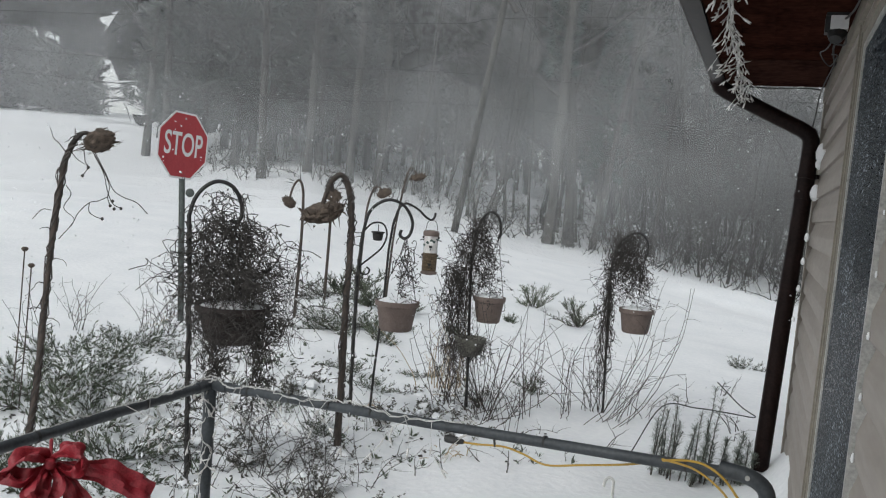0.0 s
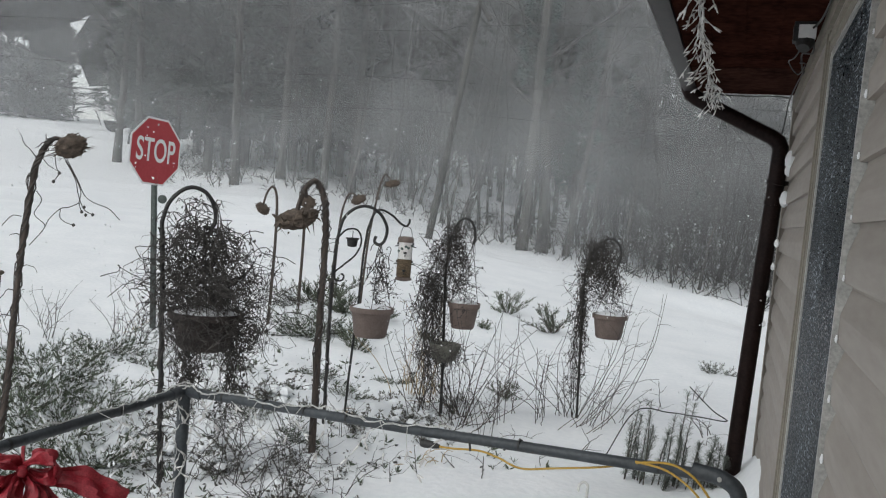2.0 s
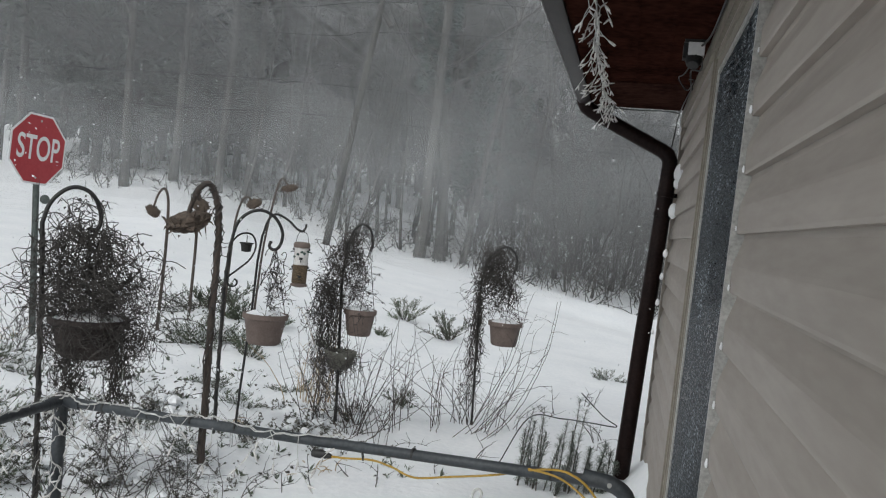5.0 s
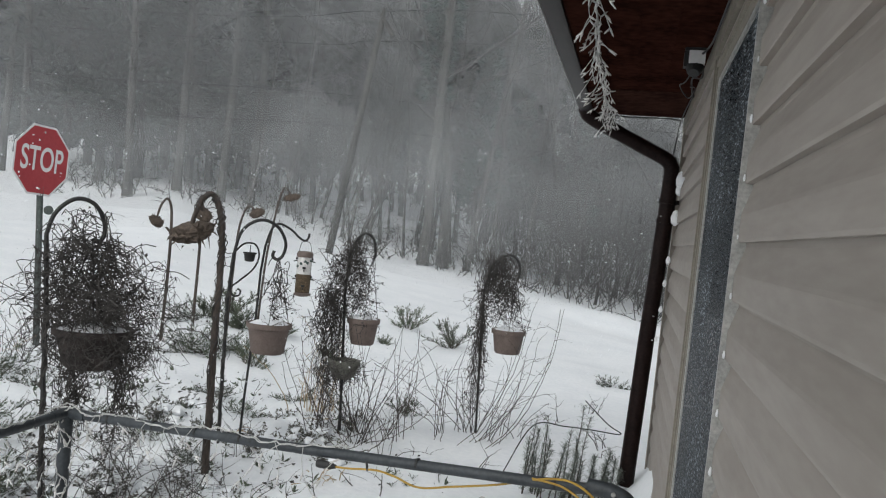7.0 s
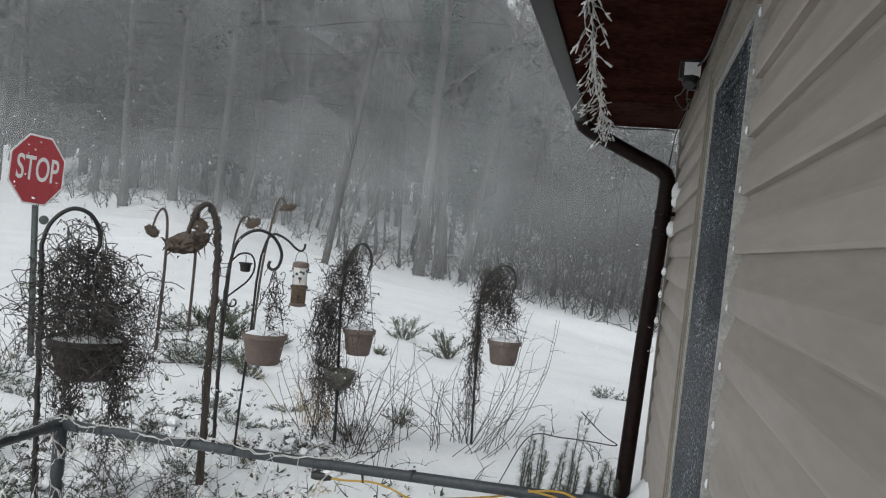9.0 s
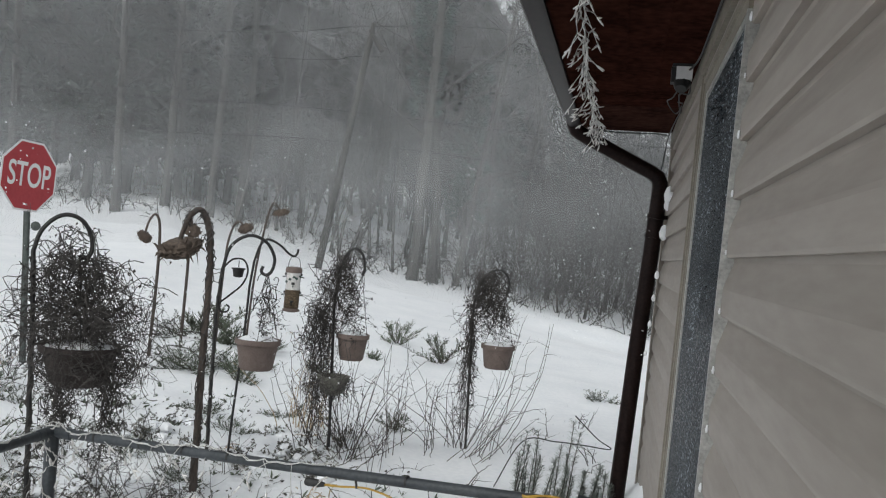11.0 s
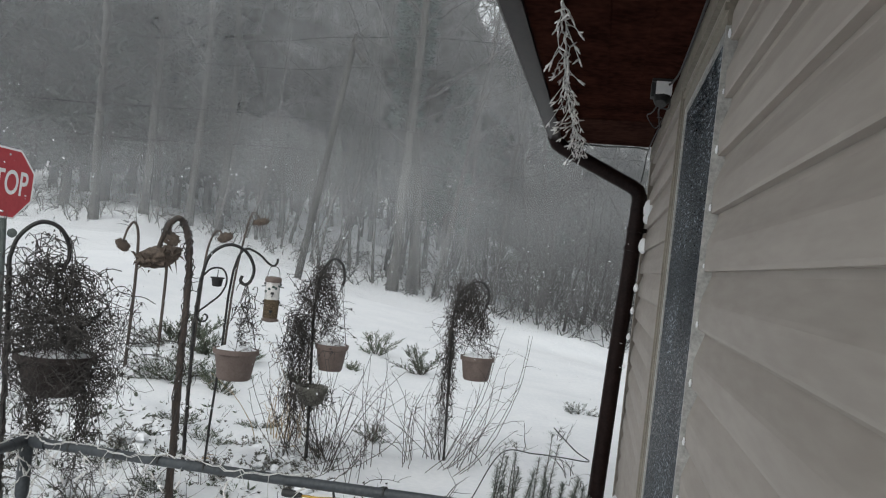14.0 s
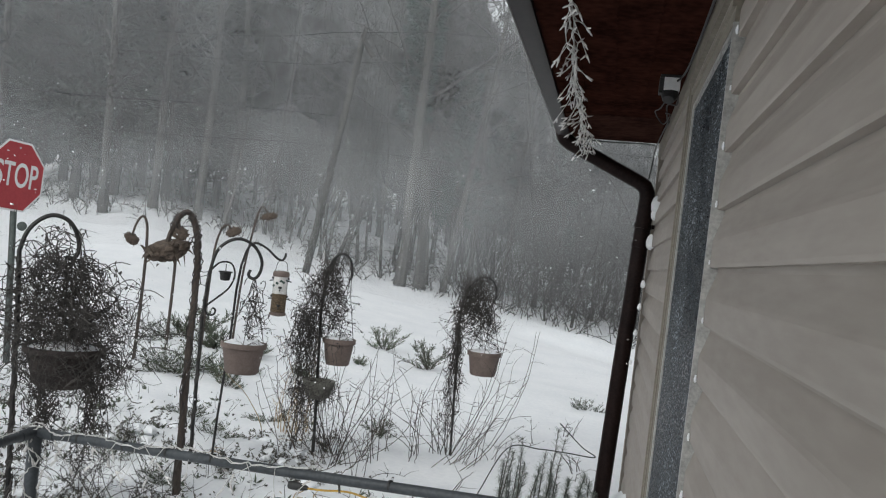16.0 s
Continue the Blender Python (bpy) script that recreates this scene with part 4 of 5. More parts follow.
def feeder(x, y, turn, c, low, top, peg):
    ob = thing("bird_feeder", (x, y, 0), "clear tube bird feeder with red-brown cap, half full of seed", "bird feeder", turn)
    part("tube", Shape().lathe([(0.046, low + 0.03), (0.048, low + 0.035), (0.048, top - 0.04), (0.046, top - 0.035)], (c, 0, 0), 18), M_BULB, ob, "clear plastic tube")
    part("seed", Shape().lathe([(0.049, low + 0.03), (0.0495, low + 0.15), (0.02, low + 0.165)], (c, 0, 0), 18, 0.03), M_SEED, ob, "mixed seed behind the clear tube")
    part("cap", Shape().lathe([(0.054, top - 0.04), (0.056, top - 0.02), (0.05, top - 0.005), (0.02, top)], (c, 0, 0), 18), M_CLAY, ob, "red-brown cap")
    part("base", Shape().lathe([(0.02, low), (0.055, low + 0.008), (0.056, low + 0.02), (0.04, low + 0.032)], (c, 0, 0), 18), M_CLAY, ob)
    for k, z in enumerate((0.06, 0.12, 0.18, 0.24)):
        for sgn in (-1, 1):
            zz = low + z
            a = (0, 0, 0) if k % 2 else (0, 0, 90)
            p = Shape().tube([(sgn * 0.044, 0, 0), (sgn * 0.072, 0, -0.006)], 0.004, 6).lathe([(0.010, -0.008), (0.012, 0), (0.010, 0.008)], (sgn * 0.047, 0, 0.014), 8)
            part("perch", p.moved(pose(c, 0, zz, *a)), M_BLACK, ob)
    for k in range(14):
        a, z = k * 2.4, low + 0.16 + 0.1 * ((k * 0.37) % 1)
        leaf = Shape().lathe([(0.002, -0.012), (0.010, -0.004), (0.011, 0.004), (0.003, 0.013)], (0, 0, 0), 8, 0.5).moved(pose(c + 0.0475 * math.cos(a), 0.0475 * math.sin(a), z, 0, 25 * math.sin(k), math.degrees(a)) @ Matrix.Diagonal((0.2, 1, 1, 1)))
        part("port_guard", leaf, M_CEDAR, ob, "dark green leaf-shaped port guard")
    part("bail", Shape().tube(smooth_path([(c - 0.045, 0, top - 0.03), (c - 0.03, 0, top + 0.05), (peg[0], 0, peg[1]), (c + 0.03, 0, top + 0.05), (c + 0.045, 0, top - 0.03)], 5), 0.002, 4), M_IRON, ob)


feeder(-2.159, 5.641, 20.8, -0.005, 1.035, 1.34, (-0.008, 1.405))
# the two vine-hung hooks further on
hook(-1.974, 6.024, 17.9, [(0.04, -0.1), (0.008, 0.604), (-0.014, 1.091), (0.0, 1.33)], [(0.0, 1.325), (0.046, 1.452), (0.103, 1.492), (0.159, 1.448), (0.179, 1.349), (0.165, 1.31)], "black shepherd hook smothered in dead vines", 0.010)
pB = planter(-1.974, 6.024, 17.9, (0.135, 0.705), 0.112, 0.085, 0.185, (0.165, 1.31), "clay-coloured hanging planter with dead vines trailing beside it", seed=3)
tangle(pB, "vine_crown", 0.03, 1.43, 0.72, 0.17, 74, 15, 0.0023, -0.04, curl=0.6)
tangle(pB, "vine_trail", -0.10, 1.08, 0.05, 0.13, 60, 16, 0.0024, -0.03, curl=0.5, label="long dead vines trailing to the snow")
hook(-1.119, 6.844, 9.1, [(0.027, -0.1), (0.004, 0.614), (-0.006, 1.139), (0.03, 1.317)], [(0.03, 1.315), (0.105, 1.395), (0.188, 1.413), (0.244, 1.357), (0.256, 1.272), (0.235, 1.22)], "black shepherd hook with a cap of dead vines", 0.009)
pC = planter(-1.119, 6.844, 9.1, (0.21, 0.652), 0.128, 0.10, 0.185, (0.235, 1.22), "clay-coloured hanging planter under a cap of dead vines", seed=4)
tangle(pC, "vine_cap", 0.12, 1.36, 0.82, 0.21, 62, 17, 0.0024, 0.0, curl=0.55)
tangle(pC, "vine_crest", 0.11, 1.38, 1.14, 0.14, 24, 24, 0.0024, 0.0, curl=0.6, label="matted dead leaves on the hook")
tangle(pC, "vine_trail", -0.01, 1.05, 0.05, 0.06, 40, 18, 0.0025, 0.0, curl=0.35, label="dead vines trailing down the pole")


# ---- the pipe rail, its lights, bow and cord ----
RR, RC, RL = Vector((-0.02, 1.96, 1.03)), Vector((-1.54, 2.25, 0.95)), Vector((-1.50, 0.35, 0.95))


def rail():
    ob = thing("pipe_rail", (0, 0, 0), "grey metal pipe railing with a corner post", "railing")
    part("front_pipe", Shape().tube([RR, RR.lerp(RC, 0.5) + Vector((0, 0, -0.004)), RC], 0.0128, 14), M_PIPE, ob)
    part("side_pipe", Shape().tube([RC, RL], 0.0130, 14), M_PIPE, ob)
    part("corner_elbow", Shape().tube(smooth_path([RC + Vector((0.07, -0.013, 0.002)), RC, RC + Vector((0, -0.07, 0))], 4), 0.0160, 14), M_PIPE, ob)
    part("post", Shape().tube([RC + Vector((0.0, 0.0, 0.0)), Vector((RC.x, RC.y, -0.1))], 0.0185, 14), M_PIPE, ob)
    part("end_elbow", Shape().tube(smooth_path([RR + Vector((-0.06, 0.012, 0.003)), RR + Vector((0.0, 0, -0.002)), RR + Vector((0.035, 0, -0.03)), RR + Vector((0.04, 0, -0.10))], 5), 0.0172, 14), M_PIPE, ob, "dark pipe elbow with screws")
    part("end_post", Shape().tube([RR + Vector((0.04, 0, -0.06)), Vector((RR.x + 0.04, RR.y, -0.1))], 0.0128, 14), M_PIPE, ob)
    for k, (dx, dz) in enumerate(((-0.005, 0.0), (0.018, -0.045))):
        p = RR + Vector((dx, -0.016, dz))
        part("screw", Shape().tube([p, p + Vector((0, -0.006, 0))], 0.005, 8), M_ALU, ob)
    d = (RC - RR).normalized()
    for f in (0.085, 0.30, 0.62, 0.71, 0.80, 0.90):
        p = RR.lerp(RC, f)
        part("cable_tie", Shape().tube([p - d * 0.0025, p + d * 0.0025], 0.0142, 12), M_BLACK, ob, "black cable tie")
    for f in (0.16, 0.36):
        p = RC.lerp(RL, f)
        part("cable_tie", Shape().tube([p + Vector((0, -0.004, 0)), p + Vector((0, 0.004, 0))], 0.0142, 12), M_BLACK, ob, "black cable tie")


rail()


def bulb_mesh():
    """A small clear pointed lamp in its socket, 1 long."""
    s = Shape().tube([(0, 0, 0), (0, 0, 0.45), (0, 0, 0.5), (0, 0, 0.8), (0, 0, 1)], [0.11, 0.12, 0.085, 0.085, 0.02], 6)
    me = bpy.data.meshes.new("lamp")
    me.from_pydata([tuple(p) for p in s.v], [], s.f)
    me.materials.append(M_BULB)
    return me


LAMP = bulb_mesh()


def bulb(ob, p, d, long):
    lamp = new("lamp", LAMP)
    lamp.parent = ob
    lamp.matrix_basis = Matrix.Translation(p) @ Vector(d).to_track_quat("Z", "Y").to_matrix().to_4x4() @ Matrix.Scale(long, 4)


def light_string(name, path, label, drops, drop_len, seed, sag=0.0, r=0.0016, long=0.026):
    """A cord of small lamps: main wire, hanging wires, lamps at their sides and ends."""
    rng = random.Random(seed)
    ob = thing(name, (0, 0, 0), label, "string lights")
    pts = smooth_path(path, 10)
    pts = [p + Vector((rng.gauss(0, .0025), rng.gauss(0, .0025), rng.gauss(0, .0025) - sag * abs(math.sin(i * 0.7)))) for i, p in enumerate(pts)]
    wire = Shape().tube(pts, r, 5)
    wire.tube([p + Vector((0.004 * math.sin(i), 0.004 * math.cos(i), 0.002)) for i, p in enumerate(pts)], r, 5)
    for k in range(drops):
        u = (k + rng.random()) / drops * (len(pts) - 1.01)
        p = pts[int(u)].lerp(pts[int(u) + 1], u % 1)
        n = rng.randint(1, 3)
        q, d, line = p.copy(), Vector((rng.gauss(0, .5), rng.gauss(0, .5), -1 + rng.gauss(0, .5))).normalized(), [p.copy()]
        drop = drop_len * rng.uniform(0.35, 1.2)
        for j in range(n * 2):
            d = (d + Vector((rng.gauss(0, .35), rng.gauss(0, .35), rng.gauss(-0.15, .3)))).normalized()
            q = q + d * drop / (n * 2)
            line.append(q.copy())
            if j % 2:
                bulb(ob, q, d + Vector((rng.gauss(0, .9), rng.gauss(0, .9), rng.gauss(-0.2, .6))), long)
        wire.tube(line, r * 0.8, 4)
        bulb(ob, q, d, long)
    tagged(part("wire", wire, M_WIRE, ob, smooth=False), kind="stuff")


up = Vector((0, 0, 0.0143))
light_string("string_lights", [RL.lerp(RC, f) + up + Vector((0.01 * math.sin(9 * f), 0, 0.006 * math.sin(17 * f))) for f in (0.0, 0.2, 0.4, 0.6, 0.75, 0.9)] + [RC + up + Vector((0, 0, 0.012))] + [RC.lerp(RR, f) + up * (1 if i % 2 else 0.4) + Vector((0, -0.022 if i % 2 == 0 else 0, 0)) for i, f in enumerate((0.06, 0.13, 0.22, 0.32, 0.45, 0.58))],
             "white wire string of clear unlit lamps wound along the rail", 38, 0.13, 4, r=0.0011, long=0.024)
light_string("string_lights", [RC + Vector((0.02, -0.01, 0.02)), RC + Vector((-0.022, -0.02, -0.02)), RC + Vector((0.024, -0.01, -0.07)), RC + Vector((-0.02, -0.022, -0.13)), RC + Vector((0.024, -0.015, -0.2)), RC + Vector((-0.01, -0.024, -0.28))],
             "white wire lights wound down the corner post", 10, 0.09, 14, r=0.0013, long=0.022)
light_string("icicle_lights", [(-0.215, 2.55, 2.37), (-0.225, 3.0, 2.375), (-0.245, 3.5, 2.37), (-0.26, 4.0, 2.37), (-0.26, 4.5, 2.365), (-0.245, 5.0, 2.36), (-0.235, 5.35, 2.35)],
             "tangled icicle lights with clear lamps hung under the gutter", 34, 0.13, 5, r=0.0019, long=0.032)
light_string("icicle_lights", [(-0.235, 2.9, 2.36), (-0.225, 3.4, 2.35), (-0.25, 3.9, 2.345), (-0.235, 4.4, 2.34), (-0.245, 4.9, 2.34), (-0.205, 5.3, 2.33), (-0.23, 5.55, 2.35)],
             "tangled icicle lights with clear lamps hung under the gutter", 34, 0.12, 6, r=0.0019, long=0.032)


def ribbon(line, across, wide, thick=0.0016):
    """A folded ribbon: a thin strip along a line; its width follows the given direction and puckers."""
    s, pts = Shape(), smooth_path(line, 6)
    rows = []
    for i, p in enumerate(pts):
        t = i / (len(pts) - 1)
        a = Vector(across(t)).normalized()
        d = (pts[min(i + 1, len(pts) - 1)] - pts[max(i - 1, 0)]).normalized()
        n = d.cross(a).normalized()
        w = wide(t)
        row = []
        for k in range(7):
            f = k / 6 - 0.5
            row.append(p + a * w * f + n * (0.007 * math.sin(9 * f + 5 * t) + 0.006 * math.sin(23 * t + 4 * f)) * min(1, 5 * t + 0.2))
        rows.append((row, n))
    for side in (1, -1):
        b = len(s.v)
        for row, n in rows:
            s.v += [q + n * thick * side for q in row]
        for i in range(len(rows) - 1):
            for k in range(6):
                q = (b + i * 7 + k, b + i * 7 + k + 1, b + i * 7 + k + 8, b + i * 7 + k + 7)
                s.f.append(q if side > 0 else q[::-1])
    return s


def bow():
    ob = thing("ribbon_bow", (-1.405, 1.485, 0), "crumpled red ribbon bow tied on the rail", "bow", 43.3)
    c = (0.0, -0.03, 0.945)
    loop = lambda t: 0.012 + 0.04 * math.sin(math.pi * t)
    part("loop", ribbon([c, (-0.025, -0.05, 0.968), (-0.06, -0.06, 0.965), (-0.078, -0.06, 0.938), (-0.045, -0.07, 0.925), c], lambda t: (0.3, 0.8, 0.5), loop), M_RIBBON, ob)
    part("loop", ribbon([c, (0.02, -0.05, 0.972), (0.05, -0.06, 0.978), (0.064, -0.06, 0.952), (0.042, -0.07, 0.93), c], lambda t: (-0.3, 0.8, 0.5), loop), M_RIBBON, ob)
    part("loop", ribbon([c, (-0.02, -0.07, 0.93), (-0.03, -0.09, 0.90), (0.01, -0.09, 0.885), (0.02, -0.07, 0.92), c], lambda t: (0.8, 0.5, 0.2), loop), M_RIBBON, ob)
    tail = lambda t: 0.012 + 0.042 * min(1, 2 * t)
    part("tail", ribbon([c, (0.05, -0.05, 0.935), (0.11, -0.05, 0.925), (0.16, -0.05, 0.895), (0.205, -0.05, 0.87)], lambda t: (0.25, 0.5, 0.8), tail), M_RIBBON, ob)
    part("tail", ribbon([c, (0.03, -0.05, 0.915), (0.055, -0.06, 0.87), (0.06, -0.06, 0.80), (0.05, -0.06, 0.73)], lambda t: (0.85, 0.4, 0.1), tail), M_RIBBON, ob)
    part("tail", ribbon([c, (-0.01, -0.05, 0.91), (-0.02, -0.06, 0.86), (-0.01, -0.06, 0.79), (-0.03, -0.06, 0.72)], lambda t: (0.85, -0.4, 0.1), tail), M_RIBBON, ob)
    part("knot", Shape().lathe([(0.004, -0.012), (0.011, -0.008), (0.012, 0.0), (0.011, 0.008), (0.004, 0.012)], (0, 0, 0), 14, 0.2).moved(Matrix.Translation((0, -0.045, 0.945)) @ pose(0, 0, 0, 0, 20, 0)), M_RIBBON, ob)
    part("tie", Shape().tube([(0, -0.03, 0.945), (0.0, 0.03, 0.975)], 0.004, 6), M_RIBBON, ob)


bow()


def cord():
    ob = thing("extension_cord", (0, 0, 0), "yellow extension cord hanging under the rail, black plug", "extension cord")
    k = [(-0.685, 2.08, 0.961), (-0.645, 2.07, 0.965), (-0.579, 2.06, 0.973), (-0.527, 2.05, 0.967), (-0.469, 2.045, 0.952), (-0.389, 2.04, 0.967), (-0.282, 2.02, 0.993), (-0.20, 1.985, 1.025), (-0.147, 1.955, 1.042), (-0.109, 1.935, 1.044), (-0.07, 1.925, 1.025), (-0.035, 1.92, 0.985), (-0.01, 1.92, 0.95), (0.0, 1.93, 0.86), (0.01, 1.93, 0.6), (0.0, 1.93, 0.02)]
    part("cable", Shape().tube(smooth_path(k, 6), 0.0026, 8), M_CORD, ob)
    part("cable_loop", Shape().tube(smooth_path([(-0.20, 1.96, 1.035), (-0.13, 1.94, 1.03), (-0.07, 1.915, 1.0), (-0.045, 1.91, 0.96), (-0.03, 1.92, 0.90)], 6), 0.0024, 8), M_CORD, ob)
    part("plug", Shape().tube([(-0.735, 2.085, 0.962), (-0.725, 2.084, 0.962), (-0.70, 2.081, 0.962), (-0.685, 2.078, 0.962)], [0.009, 0.0105, 0.009, 0.005], 10), M_BLACK, ob, "black rubber plug")
    part("clip", Shape().tube([(-0.60, 2.062, 0.968), (-0.605, 2.065, 0.99)], 0.003, 6), M_BLACK, ob)


cord()


# ---- fixture and wires under the eave ----
def eave_fixture():
    ob = thing("eave_floodlight", (0.155, 3.79, ZT - 0.03), "small white and black lamp fixed under the soffit", "lamp")
    part("bracket", Shape().box(-0.05, -0.02, -0.014, 0.035, 0.05, 0), M_BLACK, ob, smooth=False)
    part("back_plate", Shape().box(-0.052, -0.01, -0.075, -0.034, 0.05, -0.014), M_BLACK, ob, smooth=False)
    part("housing", Shape().box(-0.034, -0.03, -0.066, 0.03, 0.04, -0.014), M_WHITE, ob, "white housing", smooth=False)
    part("lens_hood", Shape().tube([(-0.005, 0.01, -0.066), (-0.008, 0.0, -0.082), (-0.012, -0.015, -0.105)], [0.034, 0.036, 0.024], 14), M_BLACK, ob, "black lamp hood")
    w = Shape().tube(smooth_path([(0.02, 0.02, -0.03), (0.04, 0.25, -0.07), (0.01, 0.50, -0.03), (0.03, 0.70, -0.08), (0.045, 0.95, -0.03), (0.035, 1.45, -0.03), (0.025, 1.86, -0.06), (0.015, 1.88, -0.16), (-0.005, 1.88, -0.31)], 6), 0.004, 6)
    w.tube(smooth_path([(0.0, 0.05, -0.06), (-0.03, 0.20, -0.10), (-0.045, 0.42, -0.08), (0.0, 0.50, -0.12), (0.02, 0.36, -0.10), (0.01, 0.60, -0.05)], 6), 0.003, 5)
    part("cable", w, M_BLACK, ob, "black cable down the wall")
    for line in (((0.195, 2.4, ZT - 0.05), (0.20, 3.2, ZT - 0.045), (0.19, 3.6, ZT - 0.06), (0.15, 3.93, ZT - 0.05)), ((-0.30, 5.66, ZT - 0.045), (-0.1, 5.70, ZT - 0.05), (0.10, 5.70, ZT - 0.045), (0.19, 5.72, ZT - 0.05))):
        tagged(part("light_cable", Shape().tube(smooth_path(line, 8), 0.0045, 6), M_BLACK), "thin black cable tacked under the soffit edge", "cable", group="cables under the eave")


eave_fixture()


# ---- plants of the bed ----
def juniper(seed, r, tall, place, turn=0, snow=True, label="low dark green juniper weighed down with snow"):
    rng = random.Random(seed)
    ob = thing("juniper_shrub", place, label, "shrub", turn, "junipers of the bed")
    wood, leaf, cap = Shape(), Shape(), Shape()
    for i in range(int(11 + 18 * r)):
        a = rng.uniform(0, 6.28)
        lp, _ = limb(wood, (0, 0, -0.03), (math.cos(a), math.sin(a), rng.uniform(0.15, 1.2) * tall / r), r * rng.uniform(0.55, 1.1), 0.004, 5, 3, 0.12, 0.02, rng)
        for j in range(13):
            u = rng.uniform(0.2, 1) * 4.99
            q = lp[int(u)].lerp(lp[int(u) + 1], u % 1)
            w = (lp[int(u) + 1] - lp[int(u)]).normalized() + Vector((rng.gauss(0, .5), rng.gauss(0, .5), rng.gauss(0.3, .3)))
            sp, _ = limb(wood, q, w, 0.12 * rng.uniform(0.5, 1.2), 0.002, 3, 3, 0.15, 0.03, rng)
            for e in range(3):
                spray(leaf, sp[e], (sp[e + 1] - sp[e]).normalized() * 2.0, 0.042 * rng.uniform(0.7, 1.3), rng, 4, 0.7)
                if snow and rng.random() < 0.5:
                    spray(cap, sp[e] + Vector((0, 0, 0.010)), (sp[e + 1] - sp[e]).normalized() * 1.5 + Vector((0, 0, 0.3)), 0.036 * rng.uniform(0.6, 1.3), rng, 3, 1.4)
    tagged(part("branch_mass", wood, M_STALK, ob, smooth=False), kind="stuff")
    part("foliage", leaf, M_JUNIPER, ob, smooth=False)
    if snow:
        tagged(part("snow_load", cap, M_SNOW, ob, "snow caught along the sprays", smooth=False), kind="stuff")
    return ob


def on(x, y, dz=0.0):
    return x, y, ground_z(x, y) + dz


JUN = [juniper(100, 0.45, 0.26, on(-5.1, 6.35)), juniper(101, 0.36, 0.24, on(-4.55, 5.1)), juniper(102, 0.5, 0.3, on(-4.04, 8.1)), juniper(103, 0.44, 0.72, on(-2.14, 11.0), snow=False, label="green juniper tuft poking out of drifted snow"), juniper(104, 0.26, 0.40, on(-4.95, 9.8), snow=False, label="green juniper tuft poking out of drifted snow")]
rng = random.Random(77)
for i, (x, y, k) in enumerate([(-4.3, 4.4, 1.3), (-3.85, 4.35, 1.2), (-3.5, 3.55, 0.9), (-2.95, 3.45, 0.7), (-4.95, 5.7, 0.9), (-5.5, 5.9, 1.0), (-3.3, 3.95, 1.0), (-3.72, 8.5, 0.9), (-4.5, 7.1, 0.7), (-3.93, 9.4, 0.9), (-3.9, 4.85, 0.8), (-4.4, 6.0, 0.6), (-3.2, 6.6, 0.5), (-2.6, 6.8, 0.5), (-2.45, 4.9, 0.45), (-3.0, 5.2, 0.5), (-0.12, 10.3, 0.62), (-4.1, 8.0, 0.9), (-4.25, 8.35, 0.9), (-4.6, 4.7, 1.1), (-4.9, 9.5, 0.9), (-3.6, 5.6, 0.5), (-2.7, 6.1, 0.45)]):
    src = JUN[i % 3]
    src.scale = (k, k, k)
    copy_thing(src, pose(*on(x, y, -0.02), 0, 0, rng.uniform(0, 360)))
    src.scale = (1, 1, 1)
for i, (x, y, k) in enumerate([(-2.98, 12.0, 0.95), (-2.84, 10.3, 0.5), (-4.9, 10.5, 1.0), (-3.1, 9.0, 0.6), (-1.75, 7.1, 0.5), (-4.3, 9.4, 1.1), (-3.5, 8.0, 0.7)]):
    src = JUN[3 + i % 2]
    src.scale = (k, k, k)
    copy_thing(src, pose(*on(x, y, -0.02), 0, 0, rng.uniform(0, 360)))
    src.scale = (1, 1, 1)


def low_shrub(seed, r, place):
    """A small rounded shrub: many fine twigs with small grey leaves, snow lying in it."""
    rng = random.Random(seed)
    ob = thing("low_shrub", place, "low grey-brown shrub half buried in snow", "shrub", 0, "low shrubs of the bed")
    wood, leaf, cap = Shape(), Shape(), Shape()
    for i in range(40):
        a = rng.uniform(0, 6.28)
        lp, _ = limb(wood, (rng.gauss(0, r * 0.2), rng.gauss(0, r * 0.2), -0.04), (math.cos(a), math.sin(a), rng.uniform(0.3, 1.6)), r * rng.uniform(0.6, 1.15), 0.0026, 6, 3, 0.2, -0.03, rng, 0.5)
        for j in range(14):
            u = rng.uniform(0.25, 1) * 5.99
            q = lp[int(u)].lerp(lp[int(u) + 1], u % 1)
            spray(leaf, q, (rng.gauss(0, 1), rng.gauss(0, 1), rng.gauss(0.4, .6)), rng.uniform(0.018, 0.034), rng, 2, 2.2)
            if rng.random() < 0.5:
                spray(cap, q + Vector((0, 0, 0.008)), (rng.gauss(0, 1), rng.gauss(0, 1), 0.3), rng.uniform(0.014, 0.03), rng, 2, 2.5)
    for i in range(7):
        a, q = rng.uniform(0, 6.28), r * rng.uniform(0.0, 0.8)
        w = r * rng.uniform(0.12, 0.26)
        cap.lathe([(w * 0.6, -w * 0.6), (w, -w * 0.2), (w * 0.9, w * 0.2), (w * 0.6, w * 0.45), (w * 0.2, w * 0.55)], (q * math.cos(a), q * math.sin(a), r * rng.uniform(0.0, 0.35)), 14, 0.7)
    tagged(part("twig_mass", wood, M_VINE, ob, smooth=False), kind="stuff")
    tagged(part("foliage", leaf, M_SAGE, ob, "small grey-green frosted leaves", smooth=False), kind="stuff")
    tagged(part("snow_load", cap, M_SNOW, ob, "snow lying in the shrub", smooth=False), kind="stuff")
    return ob


